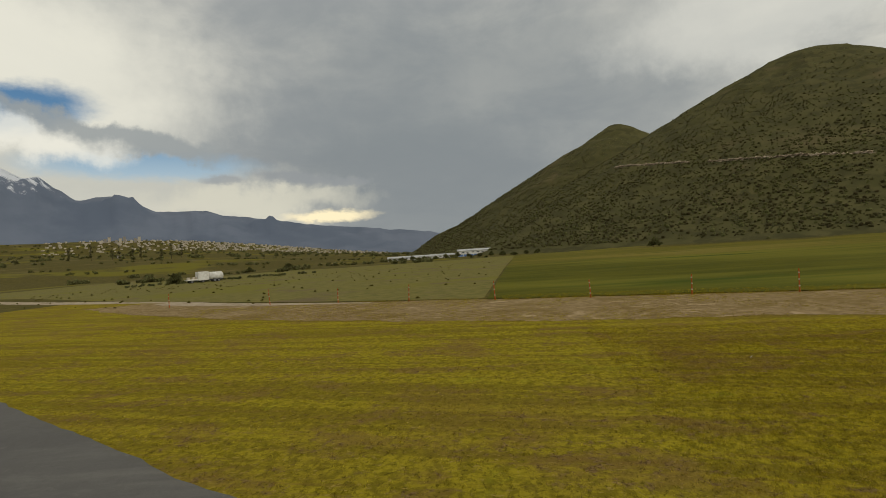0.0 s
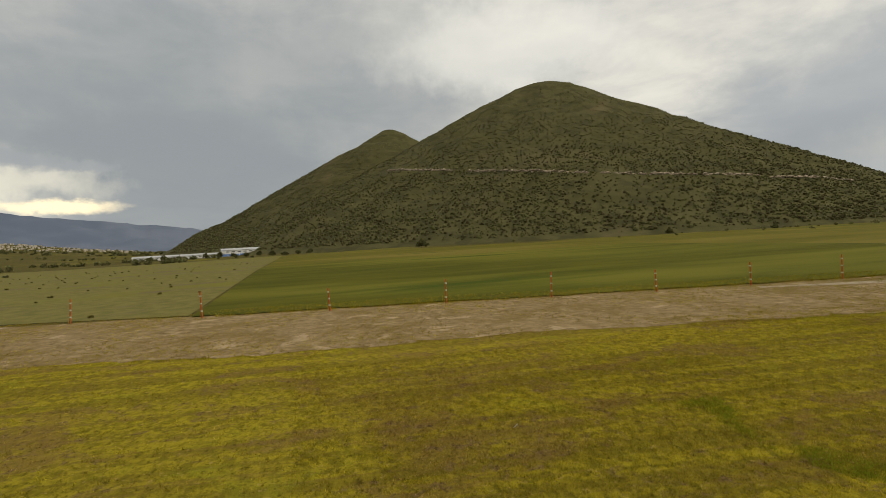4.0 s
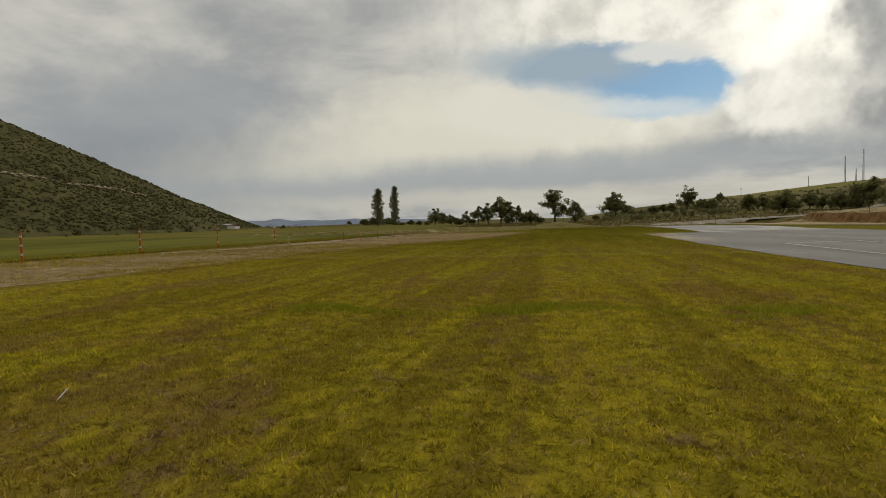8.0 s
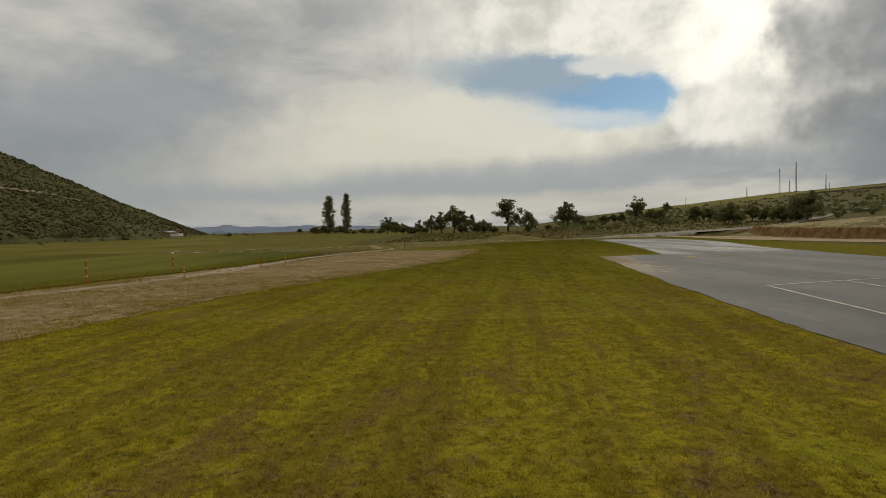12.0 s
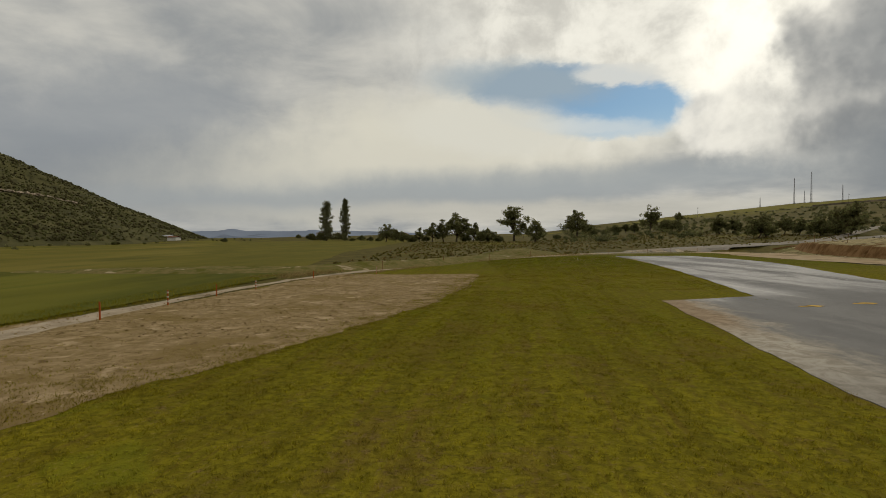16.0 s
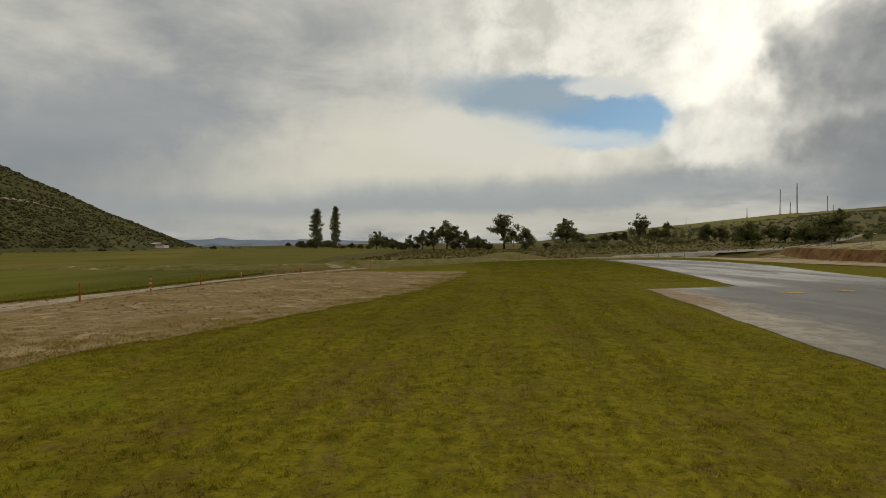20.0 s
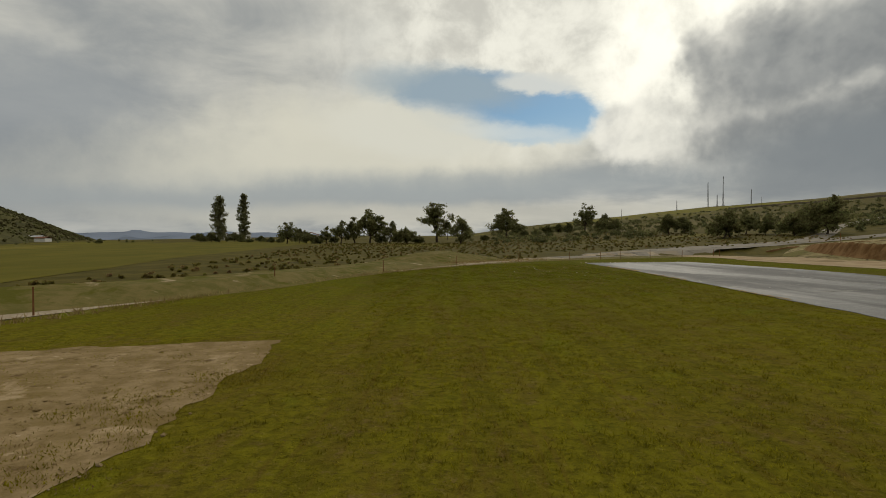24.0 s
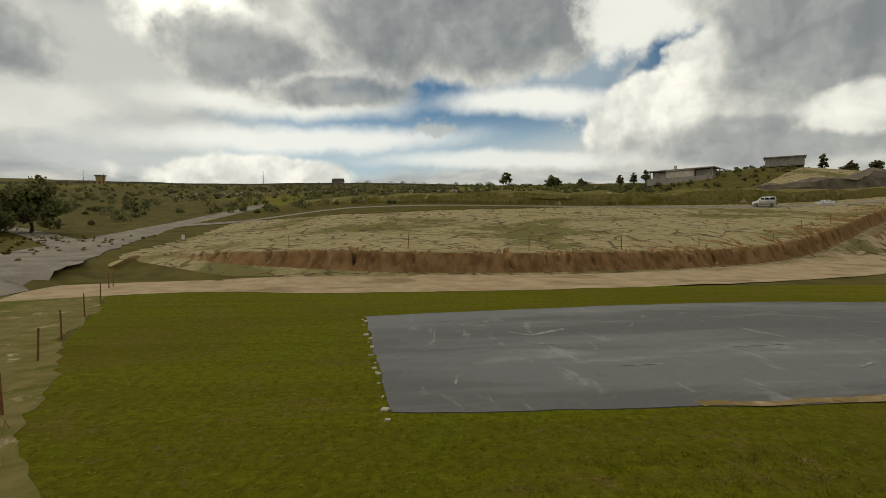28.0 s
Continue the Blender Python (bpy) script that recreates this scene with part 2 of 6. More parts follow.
SKY_FRONT = (
    ((7.0, 16.1, 9.0, 2.2, 0.9, -0.06, "fine"), (0.31, 0.385, 0.455), 0.85),
    ((3.5, 11.6, 9.5, 2.7, 0.8, -0.06, "fine"), (0.64, 0.635, 0.585), 0.95),
    ((15.5, 11.2, 6.0, 0.9, 1.3, -0.10, "fine"), (0.60, 0.65, 0.68), 0.7),
    ((17.4, 16.2, 4.4, 1.15, 0.6, -0.10, "fine"), (0.66, 0.67, 0.66), 0.88),
    ((31.0, 17, 7.5, 8, 0.5, 0.0, "fine"), "bright", 0.85),
    ((65, 15, 11, 5, 0.8), (0.50, 0.505, 0.50), 0.9),
    ((27.0, 10.8, 5.5, 3.0, 0.4, 0.0, "heap"), "white_heap", 0.9),
    ((35, 11.0, 8, 4.5, 1.0), "haze", 0.7),
    ((46.5, 14.2, 15.5, 7.8, 0.25, 0.0, "heap"), "dark_heap", 0.97),
    ((44, 9.0, 13, 3.6, 0.7, 0.0, "heap"), "dark_heap", 0.75),
    ((46, 6.6, 12, 4.0, 0.9, 0.05, True), (0.205, 0.228, 0.255), 0.9),
    ((61, 10.6, 6.0, 2.4, 0.8, 0.0, "fine"), (0.66, 0.66, 0.635), 0.8),
    ((68, 7.0, 9.0, 1.6, 0.9, 0.0, "fine"), (0.50, 0.53, 0.55), 0.7),
    ((70, 9.0, 6, 1.6, 0.7, 0.0, "fine"), (0.44, 0.455, 0.465), 0.7),
    ((74, 20, 7, 4.5, 0.7), "bright", 0.95),
    ((82, 12.9, 12, 1.4, 1.0, 0.02, True), (0.78, 0.78, 0.75), 0.9),
    ((84, 9.4, 16, 1.3, 1.1, 0.03, True), (0.78, 0.785, 0.77), 0.9),
    ((111, 16.3, 8, 3.5, 1.0, 0.0, True), (0.52, 0.575, 0.61), 0.45),
    ((109, 13.4, 9, 1.4, 1.0, -0.02, True), (0.80, 0.80, 0.78), 0.9),
    ((107, 7.4, 14, 0.9, 1.1, 0.0, True), (0.74, 0.75, 0.74), 0.85),
    ((80, 16.8, 10, 4.4, 0.25, 0.0, "heap"), "dark_heap", 0.95),
    ((88, 14.4, 8.0, 1.9, 0.4, 0.03, "heap"), "dark_heap", 0.85),
    ((101, 22.3, 18, 6.8, 0.25, 0.0, "heap"), "dark_heap", 0.98),
    ((98.3, 10.8, 2.6, 0.9, 1.0), (0.42, 0.43, 0.435), 0.8),
    ((79, 5.6, 11, 2.2, 0.3, 0.0, "heap"), "white_heap", 0.95),
    ((119, 21, 5, 3.5, 0.7), (0.76, 0.76, 0.74), 0.9),
    ((122, 11.8, 8, 4.4, 0.25, 0.0, "heap"), "white_heap", 0.95),
    ((126, 15.4, 5, 3.4, 0.25, 0.0, "heap"), "white_heap", 0.9),
    ((140, 17.5, 15, 8.5, 0.3, 0.0, "heap"), "dark_heap", 0.97),
    ((131, 8.0, 14, 2.8, 0.5, 0.0, "heap"), "dark_heap", 0.8),
    ((138, 10.2, 5, 2.2, 0.4, 0.0, "heap"), "white_heap", 0.7),
    ((-129, 12.6, 9, 1.6, 0.6, -0.15), (0.27, 0.295, 0.32), 0.9),
    ((-136, 11.2, 6, 1.6, 1.0), (0.74, 0.73, 0.69), 0.75),
    ((-118, 6.5, 11, 1.6, 1.0), (0.62, 0.60, 0.52), 0.6),
    ((-113.5, 8.7, 4.0, 0.7, 0.9, -0.08, "fine"), (0.25, 0.27, 0.30), 0.9),
    ((-108.5, 8.1, 2.2, 0.5, 0.9, 0.0, "fine"), (0.25, 0.27, 0.30), 0.85),
    ((-121.0, 8.6, 2.0, 0.45, 0.9, 0.0, "fine"), (0.28, 0.30, 0.33), 0.8),
    ((-110.3, 4.5, 4.2, 0.55, 1.0, 0.0, "fine"), (0.98, 0.85, 0.58), 0.85),
)
build_sky()
sun = new("sun", bpy.data.lights.new("sun", "SUN"))
sun.data.energy, sun.data.angle, sun.data.color = 0.75, radians(14), (1.0, 0.94, 0.84)
sun.matrix_world = look((0, 0, 0), [-math.sin(radians(SUN_AZ)) * math.cos(radians(SUN_EL)),
                                    -math.cos(radians(SUN_AZ)) * math.cos(radians(SUN_EL)), -math.sin(radians(SUN_EL))])


# ---- materials ----
def let_light_through(n, p, out, col, share):
    """Leaves and blades: part of the light that falls on one side comes out on the other."""
    t = n.node("ShaderNodeBsdfTranslucent")
    n.put(t.inputs[0], col)
    m = n.node("ShaderNodeMixShader")
    n.put(m.inputs[0], share)
    n.tree.links.new(p.outputs[0], m.inputs[1])
    n.tree.links.new(t.outputs[0], m.inputs[2])
    n.tree.links.new(m.outputs[0], out.inputs[0])


def material(name, colours, scale=1.0, detail=6.0, rough=0.9, bump=0.3, bump_scale=None, patches=None, metal=0.0,
             stretch=(1, 1, 1), turn=0.0, leaf=False, spread=(0.35, 0.65), spec=0.04, random_tint=0.0):
    """A surface of two colours mixed by fine noise and, with patches=(colour, scale, lo, hi), stained by a third on a broad scale."""
    m = bpy.data.materials.new(name)
    m.use_nodes = True
    n = Nodes(m.node_tree)
    out, p = n.node("ShaderNodeOutputMaterial"), n.node("ShaderNodeBsdfPrincipled")
    n.tree.links.new(p.outputs[0], out.inputs[0])
    v = n.mapping(n.node("ShaderNodeTexCoord").outputs["Object"], stretch, (0, 0, turn))
    f = n.noise(v, scale, detail, 0.62)
    col = n.mix(n.ramp(f, *spread), colours[0], colours[1])
    for colour, s, lo, hi in patches or ():
        col = n.mix(n.ramp(n.noise(v, s, 5.0, 0.6, 0.4), lo, hi), col, colour)
    if random_tint:
        kind = n.node("ShaderNodeObjectInfo").outputs["Random"] if not leaf else n.node("ShaderNodeNewGeometry").outputs["Random Per Island"]
        hue = n.node("ShaderNodeHueSaturation")
        n.put(hue.inputs["Color"], col)
        n.put(hue.inputs["Value"], n.math("MULTIPLY_ADD", kind, 2 * random_tint, 1 - random_tint))
        n.put(hue.inputs["Hue"], n.math("MULTIPLY_ADD", kind, 0.05, 0.475))
        col = hue.outputs[0]
    n.put(p.inputs["Base Color"], col)
    if leaf:
        let_light_through(n, p, out, col, 0.6)
    n.put(p.inputs["Roughness"], rough)
    n.put(p.inputs["Metallic"], metal)
    n.put(p.inputs["Specular IOR Level"], spec)
    if bump:
        b = n.node("ShaderNodeBump")
        n.put(b.inputs["Strength"], bump)
        n.put(b.inputs["Distance"], 0.05)
        n.put(b.inputs["Height"], n.noise(v, bump_scale or scale * 2.5, 6.0, 0.65))
        n.tree.links.new(b.outputs[0], p.inputs["Normal"])
    return m


FIELD = ((0.368, 0.298, 0.024), (0.196, 0.160, 0.014), (0.205, 0.128, 0.034), (0.165, 0.124, 0.016))
GREENER = ((0.196, 0.172, 0.012), (0.125, 0.110, 0.009), (0.150, 0.102, 0.017), (0.100, 0.083, 0.009))
LUSH = ((0.138, 0.140, 0.008), (0.096, 0.096, 0.006), (0.104, 0.082, 0.012), (0.078, 0.070, 0.007))


def grass_material(name, blade=False):
    """Short mown grass: tufts, straw, bare spots and the lines left by the mower; yellow in the middle of the field, greener
    further on and lush round the end of the runway. The blades take the same pattern, a little varied from blade to blade."""
    m = bpy.data.materials.new(name)
    m.use_nodes = True
    n = Nodes(m.node_tree)
    out, p = n.node("ShaderNodeOutputMaterial"), n.node("ShaderNodeBsdfPrincipled")
    n.tree.links.new(p.outputs[0], out.inputs[0])
    v = n.node("ShaderNodeTexCoord").outputs["Object"]
    split = n.node("ShaderNodeSeparateXYZ")
    n.put(split.inputs[0], v)
    along = n.mapping(v, (1, 1, 1), (0, 0, radians(7)))
    fine = n.noise(v, 13.0, 7.0, 0.72)
    tuft = n.noise(v, 4.4, 7.0, 0.74, 0.5)
    broad = n.noise(v, 0.14, 5.0, 0.6, 0.6)
    patchy = n.noise(n.mapping(along, (1.0, 0.6, 1.0)), 0.62, 7.0, 0.68, 0.6)
    spots = n.noise(v, 3.4, 7.0, 0.72, 0.5)
    stripe = n.noise(n.mapping(along, (1.0, 0.035, 1.0)), 1.25, 3.0, 0.6)
    wheel = n.noise(n.mapping(along, (1.0, 0.05, 1.0)), 4.6, 4.0, 0.66)
    clump = n.noise(n.mapping(along, (1.0, 1.5, 1.0)), 6.2, 6.0, 0.75, 0.4)
    straw = n.noise(n.mapping(along, (1.6, 1.0, 1.0), (0, 0, 0.5)), 6.0, 6.0, 0.72, 0.6)
    green = n.ramp(n.math("MULTIPLY_ADD", broad, 30.0, n.math("SUBTRACT", split.outputs[1], 15.0)), 4.0, 38.0)
    lush = n.ramp(n.math("MULTIPLY_ADD", broad, 24.0, n.math("SUBTRACT", split.outputs[1], 12.0)), 56.0, 84.0)
    light, mid, earth, track = [n.mix(lush, n.mix(green, a, b), c) for a, b, c in zip(FIELD, GREENER, LUSH)]
    col = n.mix(n.ramp(tuft, 0.40, 0.60), mid, light)
    col = n.mix(n.math("MULTIPLY", n.ramp(stripe, 0.46, 0.60), n.math("MULTIPLY_ADD", green, -0.26, 0.56)), col, track)
    col = n.mix(n.math("MULTIPLY", n.ramp(stripe, 0.47, 0.34), n.math("MULTIPLY_ADD", green, -0.22, 0.40)), col, light)
    col = n.mix(n.math("MULTIPLY", n.ramp(wheel, 0.55, 0.66), 0.45), col, earth)
    col = n.mix(n.math("MULTIPLY", n.ramp(broad, 0.50, 0.66), 0.35), col, earth)
    col = n.mix(n.math("MULTIPLY", n.ramp(patchy, 0.50, 0.64), n.math("MULTIPLY_ADD", green, -0.34, 0.68)), col, n.mix(n.ramp(fine, 0.4, 0.6), earth, n.mix(0.4, earth, (0.26, 0.17, 0.06))))
    col = n.mix(n.math("MULTIPLY", n.ramp(patchy, 0.43, 0.30), 0.55), col, n.vec("MULTIPLY", light, (0.80, 1.0, 1.0)))
    # Dark gaps between clumps: the shade there is put into the colour.
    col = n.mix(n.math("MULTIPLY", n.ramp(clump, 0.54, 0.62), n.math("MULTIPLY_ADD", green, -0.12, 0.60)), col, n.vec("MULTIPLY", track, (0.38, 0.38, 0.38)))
    col = n.mix(n.math("MULTIPLY", n.ramp(straw, 0.58, 0.66), 0.70), col, n.mix(green, (0.40, 0.29, 0.085), (0.22, 0.18, 0.035)))
    bare = n.math("MULTIPLY", n.ramp(spots, 0.53, 0.61), n.ramp(patchy, 0.44, 0.58))
    col = n.mix(n.math("MULTIPLY", bare, n.math("MULTIPLY_ADD", green, -0.5, 0.85)), col, n.mix(n.ramp(fine, 0.4, 0.6), (0.085, 0.052, 0.020), (0.270, 0.178, 0.080)))
    if blade:
        hue = n.node("ShaderNodeHueSaturation")
        n.put(hue.inputs["Color"], col)
        n.put(hue.inputs["Value"], n.math("MULTIPLY_ADD", n.node("ShaderNodeNewGeometry").outputs["Random Per Island"], 1.1, 0.85))
        col = hue.outputs[0]
        let_light_through(n, p, out, col, 0.5)
    else:
        # Finer dark gaps, ground sheet only: shade between blades put into the colour.
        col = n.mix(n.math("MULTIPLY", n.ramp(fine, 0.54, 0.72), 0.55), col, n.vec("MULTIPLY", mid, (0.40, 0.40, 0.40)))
        b = n.node("ShaderNodeBump")
        n.put(b.inputs["Strength"], 0.7)
        n.put(b.inputs["Distance"], 0.06)
        n.put(b.inputs["Height"], n.math("ADD", fine, n.math("ADD", tuft, clump)))
        n.tree.links.new(b.outputs[0], p.inputs["Normal"])
    n.put(p.inputs["Base Color"], col)
    n.put(p.inputs["Roughness"], 1.0)
    n.put(p.inputs["Specular IOR Level"], 0.02)
    return m


GRASS = grass_material("mown_grass")
PLAIN = material("rough_pasture", ((0.070, 0.060, 0.013), (0.116, 0.093, 0.022)), 0.35, 10.0, bump=0.8, bump_scale=1.6,
                 patches=(((0.150, 0.120, 0.042), 0.012, 0.54, 0.68), ((0.055, 0.046, 0.016), 0.30, 0.58, 0.70), ((0.150, 0.132, 0.014), 0.006, 0.54, 0.62)))
CROP = material("young_crop", ((0.070, 0.074, 0.008), (0.104, 0.098, 0.010)), 0.35, 8.0, bump=0.6, bump_scale=6.0, stretch=(1, 0.25, 1),
                patches=(((0.15, 0.14, 0.018), 0.03, 0.52, 0.66), ((0.055, 0.075, 0.008), 0.08, 0.56, 0.7)))
OLIVE = material("olive_grain", ((0.104, 0.094, 0.011), (0.142, 0.121, 0.016)), 0.12, 9.0, bump=0.6, bump_scale=4.0, stretch=(1, 0.35, 1),
                 patches=(((0.185, 0.150, 0.030), 0.02, 0.52, 0.66), ((0.090, 0.086, 0.012), 0.05, 0.56, 0.70)))
DRY = material("dry_meadow", ((0.195, 0.166, 0.052), (0.138, 0.128, 0.036)), 0.8, 8.0, bump=0.5, bump_scale=5.0,
               patches=(((0.17, 0.155, 0.03), 0.05, 0.5, 0.64), ((0.15, 0.115, 0.06), 0.11, 0.55, 0.68)))
DIRT = material("bare_dry_earth", ((0.325, 0.235, 0.122), (0.215, 0.150, 0.066)), 1.9, 9.0, bump=0.8, bump_scale=6.0,
                patches=(((0.215, 0.150, 0.058), 0.30, 0.50, 0.64), ((0.42, 0.310, 0.180), 0.8, 0.56, 0.68), ((0.150, 0.098, 0.042), 2.6, 0.58, 0.68), ((0.46, 0.35, 0.22), 5.0, 0.62, 0.72)))
VERGE = material("trodden_verge", ((0.190, 0.150, 0.056), (0.128, 0.114, 0.030)), 1.3, 9.0, bump=0.7, bump_scale=6.0,
                 patches=(((0.105, 0.100, 0.016), 0.5, 0.52, 0.62), ((0.38, 0.30, 0.19), 0.7, 0.60, 0.70)))
LANE = material("gravel_lane", ((0.330, 0.265, 0.185), (0.440, 0.360, 0.260)), 1.2, 8.0, bump=0.5, bump_scale=9.0,
                patches=(((0.240, 0.190, 0.125), 0.25, 0.52, 0.66),))
ROAD = material("grey_dirt_road", ((0.205, 0.178, 0.142), (0.275, 0.243, 0.198)), 0.5, 9.0, bump=0.4, bump_scale=6.0,
                patches=(((0.30, 0.245, 0.175), 0.12, 0.52, 0.64), ((0.12, 0.105, 0.085), 0.3, 0.58, 0.7)), rough=0.8)
TRACK = material("sandy_track", ((0.330, 0.235, 0.135), (0.430, 0.330, 0.205)), 0.6, 8.0, bump=0.4, bump_scale=7.0,
                 patches=(((0.25, 0.185, 0.10), 0.2, 0.54, 0.66),))
SAND = material("pale_silt", ((0.50, 0.445, 0.36), (0.37, 0.315, 0.24)), 0.9, 8.0, bump=0.3, bump_scale=8.0,
                patches=(((0.22, 0.18, 0.13), 0.7, 0.52, 0.62),))


def asphalt_material():
    """Old grey asphalt: the apron dull and dark, the strip beyond it washed pale and still wet, with silt drifted in over one edge."""
    m = bpy.data.materials.new("worn_asphalt")
    m.use_nodes = True
    n = Nodes(m.node_tree)
    out, p = n.node("ShaderNodeOutputMaterial"), n.node("ShaderNodeBsdfPrincipled")
    n.tree.links.new(p.outputs[0], out.inputs[0])
    v = n.node("ShaderNodeTexCoord").outputs["Object"]
    at = n.node("ShaderNodeSeparateXYZ")
    n.put(at.inputs[0], v)
    x, y = at.outputs[0], at.outputs[1]
    along = n.mapping(v, (1.0, 0.22, 1.0), (0, 0, radians(8.7)))
    damp = n.noise(along, 0.28, 6.0, 0.6, 0.4)
    drift = n.noise(along, 0.55, 8.0, 0.68, 0.7)
    grit = n.noise(v, 60.0, 4.0, 0.7)
    wear = n.noise(n.mapping(v, (1.0, 1.0, 1.0), (0, 0, 0.6)), 1.6, 8.0, 0.72, 1.2)
    streak = n.noise(n.mapping(v, (0.25, 1.0, 1.0), (0, 0, 0.25)), 1.2, 8.0, 0.72, 0.8)
    washed = n.ramp(n.math("ADD", y, n.math("MULTIPLY_ADD", drift, 5.0, n.math("MULTIPLY", x, -0.30))), 40.5, 43.5)
    col = n.mix(n.ramp(grit, 0.3, 0.7), (0.070, 0.066, 0.060), (0.110, 0.104, 0.095))
    col = n.mix(washed, col, n.mix(n.ramp(grit, 0.3, 0.7), (0.096, 0.093, 0.088), (0.152, 0.147, 0.139)))
    col = n.mix(n.math("MULTIPLY", n.ramp(damp, 0.56, 0.42), 0.7), col, (0.082, 0.078, 0.073))
    col = n.mix(n.math("MULTIPLY", n.ramp(drift, 0.52, 0.70), n.math("MULTIPLY_ADD", washed, 0.30, 0.20)), col, (0.285, 0.268, 0.24))
    col = n.mix(n.math("MULTIPLY", n.ramp(streak, 0.57, 0.66), n.math("MULTIPLY", washed, 0.5)), col, (0.30, 0.285, 0.26))
    col = n.mix(n.math("MULTIPLY", n.ramp(wear, 0.58, 0.70), 0.30), col, (0.25, 0.235, 0.21))
    col = n.mix(n.math("MULTIPLY", n.ramp(wear, 0.44, 0.34), 0.45), col, (0.062, 0.058, 0.053))
    # silt: deepest along the lawn's edge of the apron, fraying out in fingers
    inside = n.math("SUBTRACT", x, n.math("MULTIPLY_ADD", y, 0.1436, 5.80))
    fingers = n.noise(n.mapping(v, (1.0, 0.35, 1.0), (0, 0, 0.5)), 1.1, 8.0, 0.7, 0.6)
    reach = n.math("MULTIPLY", n.ramp(y, 22.0, 34.0), n.ramp(y, 44.2, 43.6))
    silt = n.math("MULTIPLY", reach, n.ramp(n.math("MULTIPLY_ADD", fingers, 4.2, inside), 4.9, 2.9))
    brown = n.math("MULTIPLY", silt, n.math("MULTIPLY", n.ramp(y, 33.0, 38.0), n.ramp(n.math("MULTIPLY_ADD", fingers, 3.0, inside), 3.4, 2.2)))
    col = n.mix(n.math("MULTIPLY", silt, 0.9), col, n.mix(n.ramp(wear, 0.36, 0.62), (0.30, 0.255, 0.19), (0.50, 0.445, 0.36)))
    col = n.mix(n.math("MULTIPLY", brown, 0.85), col, n.mix(n.ramp(wear, 0.36, 0.62), (0.205, 0.135, 0.068), (0.31, 0.215, 0.125)))
    n.put(p.inputs["Base Color"], col)
    wet = n.math("MULTIPLY", n.math("MULTIPLY_ADD", washed, 0.75, 0.25), n.ramp(damp, 0.36, 0.56))
    rough = n.math("MULTIPLY_ADD", wet, -0.20, 0.78)
    rough = n.math("ADD", rough, n.math("MULTIPLY", n.ramp(wear, 0.40, 0.65), 0.10))
    n.put(p.inputs["Roughness"], n.math("MULTIPLY_ADD", silt, 0.2, rough))
    n.put(p.inputs["Specular IOR Level"], n.math("MULTIPLY_ADD", silt, -0.35, 0.48))
    b = n.node("ShaderNodeBump")
    n.put(b.inputs["Strength"], 0.25)
    n.put(b.inputs["Distance"], 0.01)
    n.put(b.inputs["Height"], grit)
    n.tree.links.new(b.outputs[0], p.inputs["Normal"])
    return m


ASPHALT = asphalt_material()
WORN = material("rubbed_pale_marks", ((0.36, 0.345, 0.315), (0.20, 0.19, 0.175)), 2.0, 8.0, rough=0.8, bump=0.1)
LINE = material("worn_white_paint", ((0.62, 0.58, 0.48), (0.36, 0.33, 0.27)), 3.0, 8.0, rough=0.7, bump=0.1)
YELLOW = material("worn_yellow_paint", ((0.65, 0.40, 0.04), (0.45, 0.28, 0.05)), 3.0, 8.0, rough=0.7, bump=0.1)
MOUNT = material("scrub_hillside", ((0.076, 0.072, 0.027), (0.104, 0.094, 0.038)), 0.05, 12.0, bump=0.8, bump_scale=0.3,
                 patches=(((0.062, 0.058, 0.024), 0.06, 0.46, 0.60), ((0.130, 0.105, 0.050), 0.008, 0.58, 0.72)))
SCREE = material("pale_quarry_spoil", ((0.42, 0.34, 0.25), (0.30, 0.235, 0.165)), 0.2, 8.0, bump=0.5)
SCRUB = material("dark_scrub_leaves", ((0.150, 0.142, 0.062), (0.205, 0.188, 0.084)), 0.6, 4.0, leaf=True, random_tint=0.35, bump=0.0)
LEAF = material("dull_green_leaves", ((0.135, 0.135, 0.054), (0.205, 0.195, 0.080)), 0.5, 4.0, leaf=True, random_tint=0.4, bump=0.0, rough=0.7)
POPLAR_LEAF = material("poplar_leaves", ((0.165, 0.165, 0.080), (0.240, 0.230, 0.115)), 0.5, 4.0, leaf=True, random_tint=0.4, bump=0.0, rough=0.7)
SHRUB_LEAF = material("greyish_shrub_leaves", ((0.110, 0.116, 0.048), (0.160, 0.156, 0.072)), 0.5, 4.0, leaf=True, random_tint=0.35, bump=0.0)
BARK = material("dark_bark", ((0.060, 0.045, 0.030), (0.105, 0.082, 0.058)), 3.0, 6.0, bump=0.6, stretch=(1, 1, 0.3))
BLADE = grass_material("grass_blades", blade=True)
FRESH = material("fresh_green_blades", ((0.225, 0.245, 0.018), (0.300, 0.285, 0.026)), 0.7, 5.0, leaf=True, random_tint=0.3, bump=0.0)
TUFT = material("coarse_pasture_grass", ((0.130, 0.112, 0.028), (0.185, 0.152, 0.045)), 0.4, 5.0, leaf=True, random_tint=0.3, bump=0.0)
STRAW = material("dry_straw_blades", ((0.34, 0.25, 0.11), (0.24, 0.17, 0.065)), 0.7, 5.0, leaf=True, random_tint=0.3, bump=0.0)
ORANGE = material("weathered_orange_paint", ((0.46, 0.115, 0.030), (0.32, 0.075, 0.025)), 6.0, 6.0, rough=0.7, bump=0.2)
STAKE = material("rusty_brown_stake", ((0.150, 0.075, 0.035), (0.24, 0.11, 0.045)), 6.0, 6.0, rough=0.8, bump=0.3)
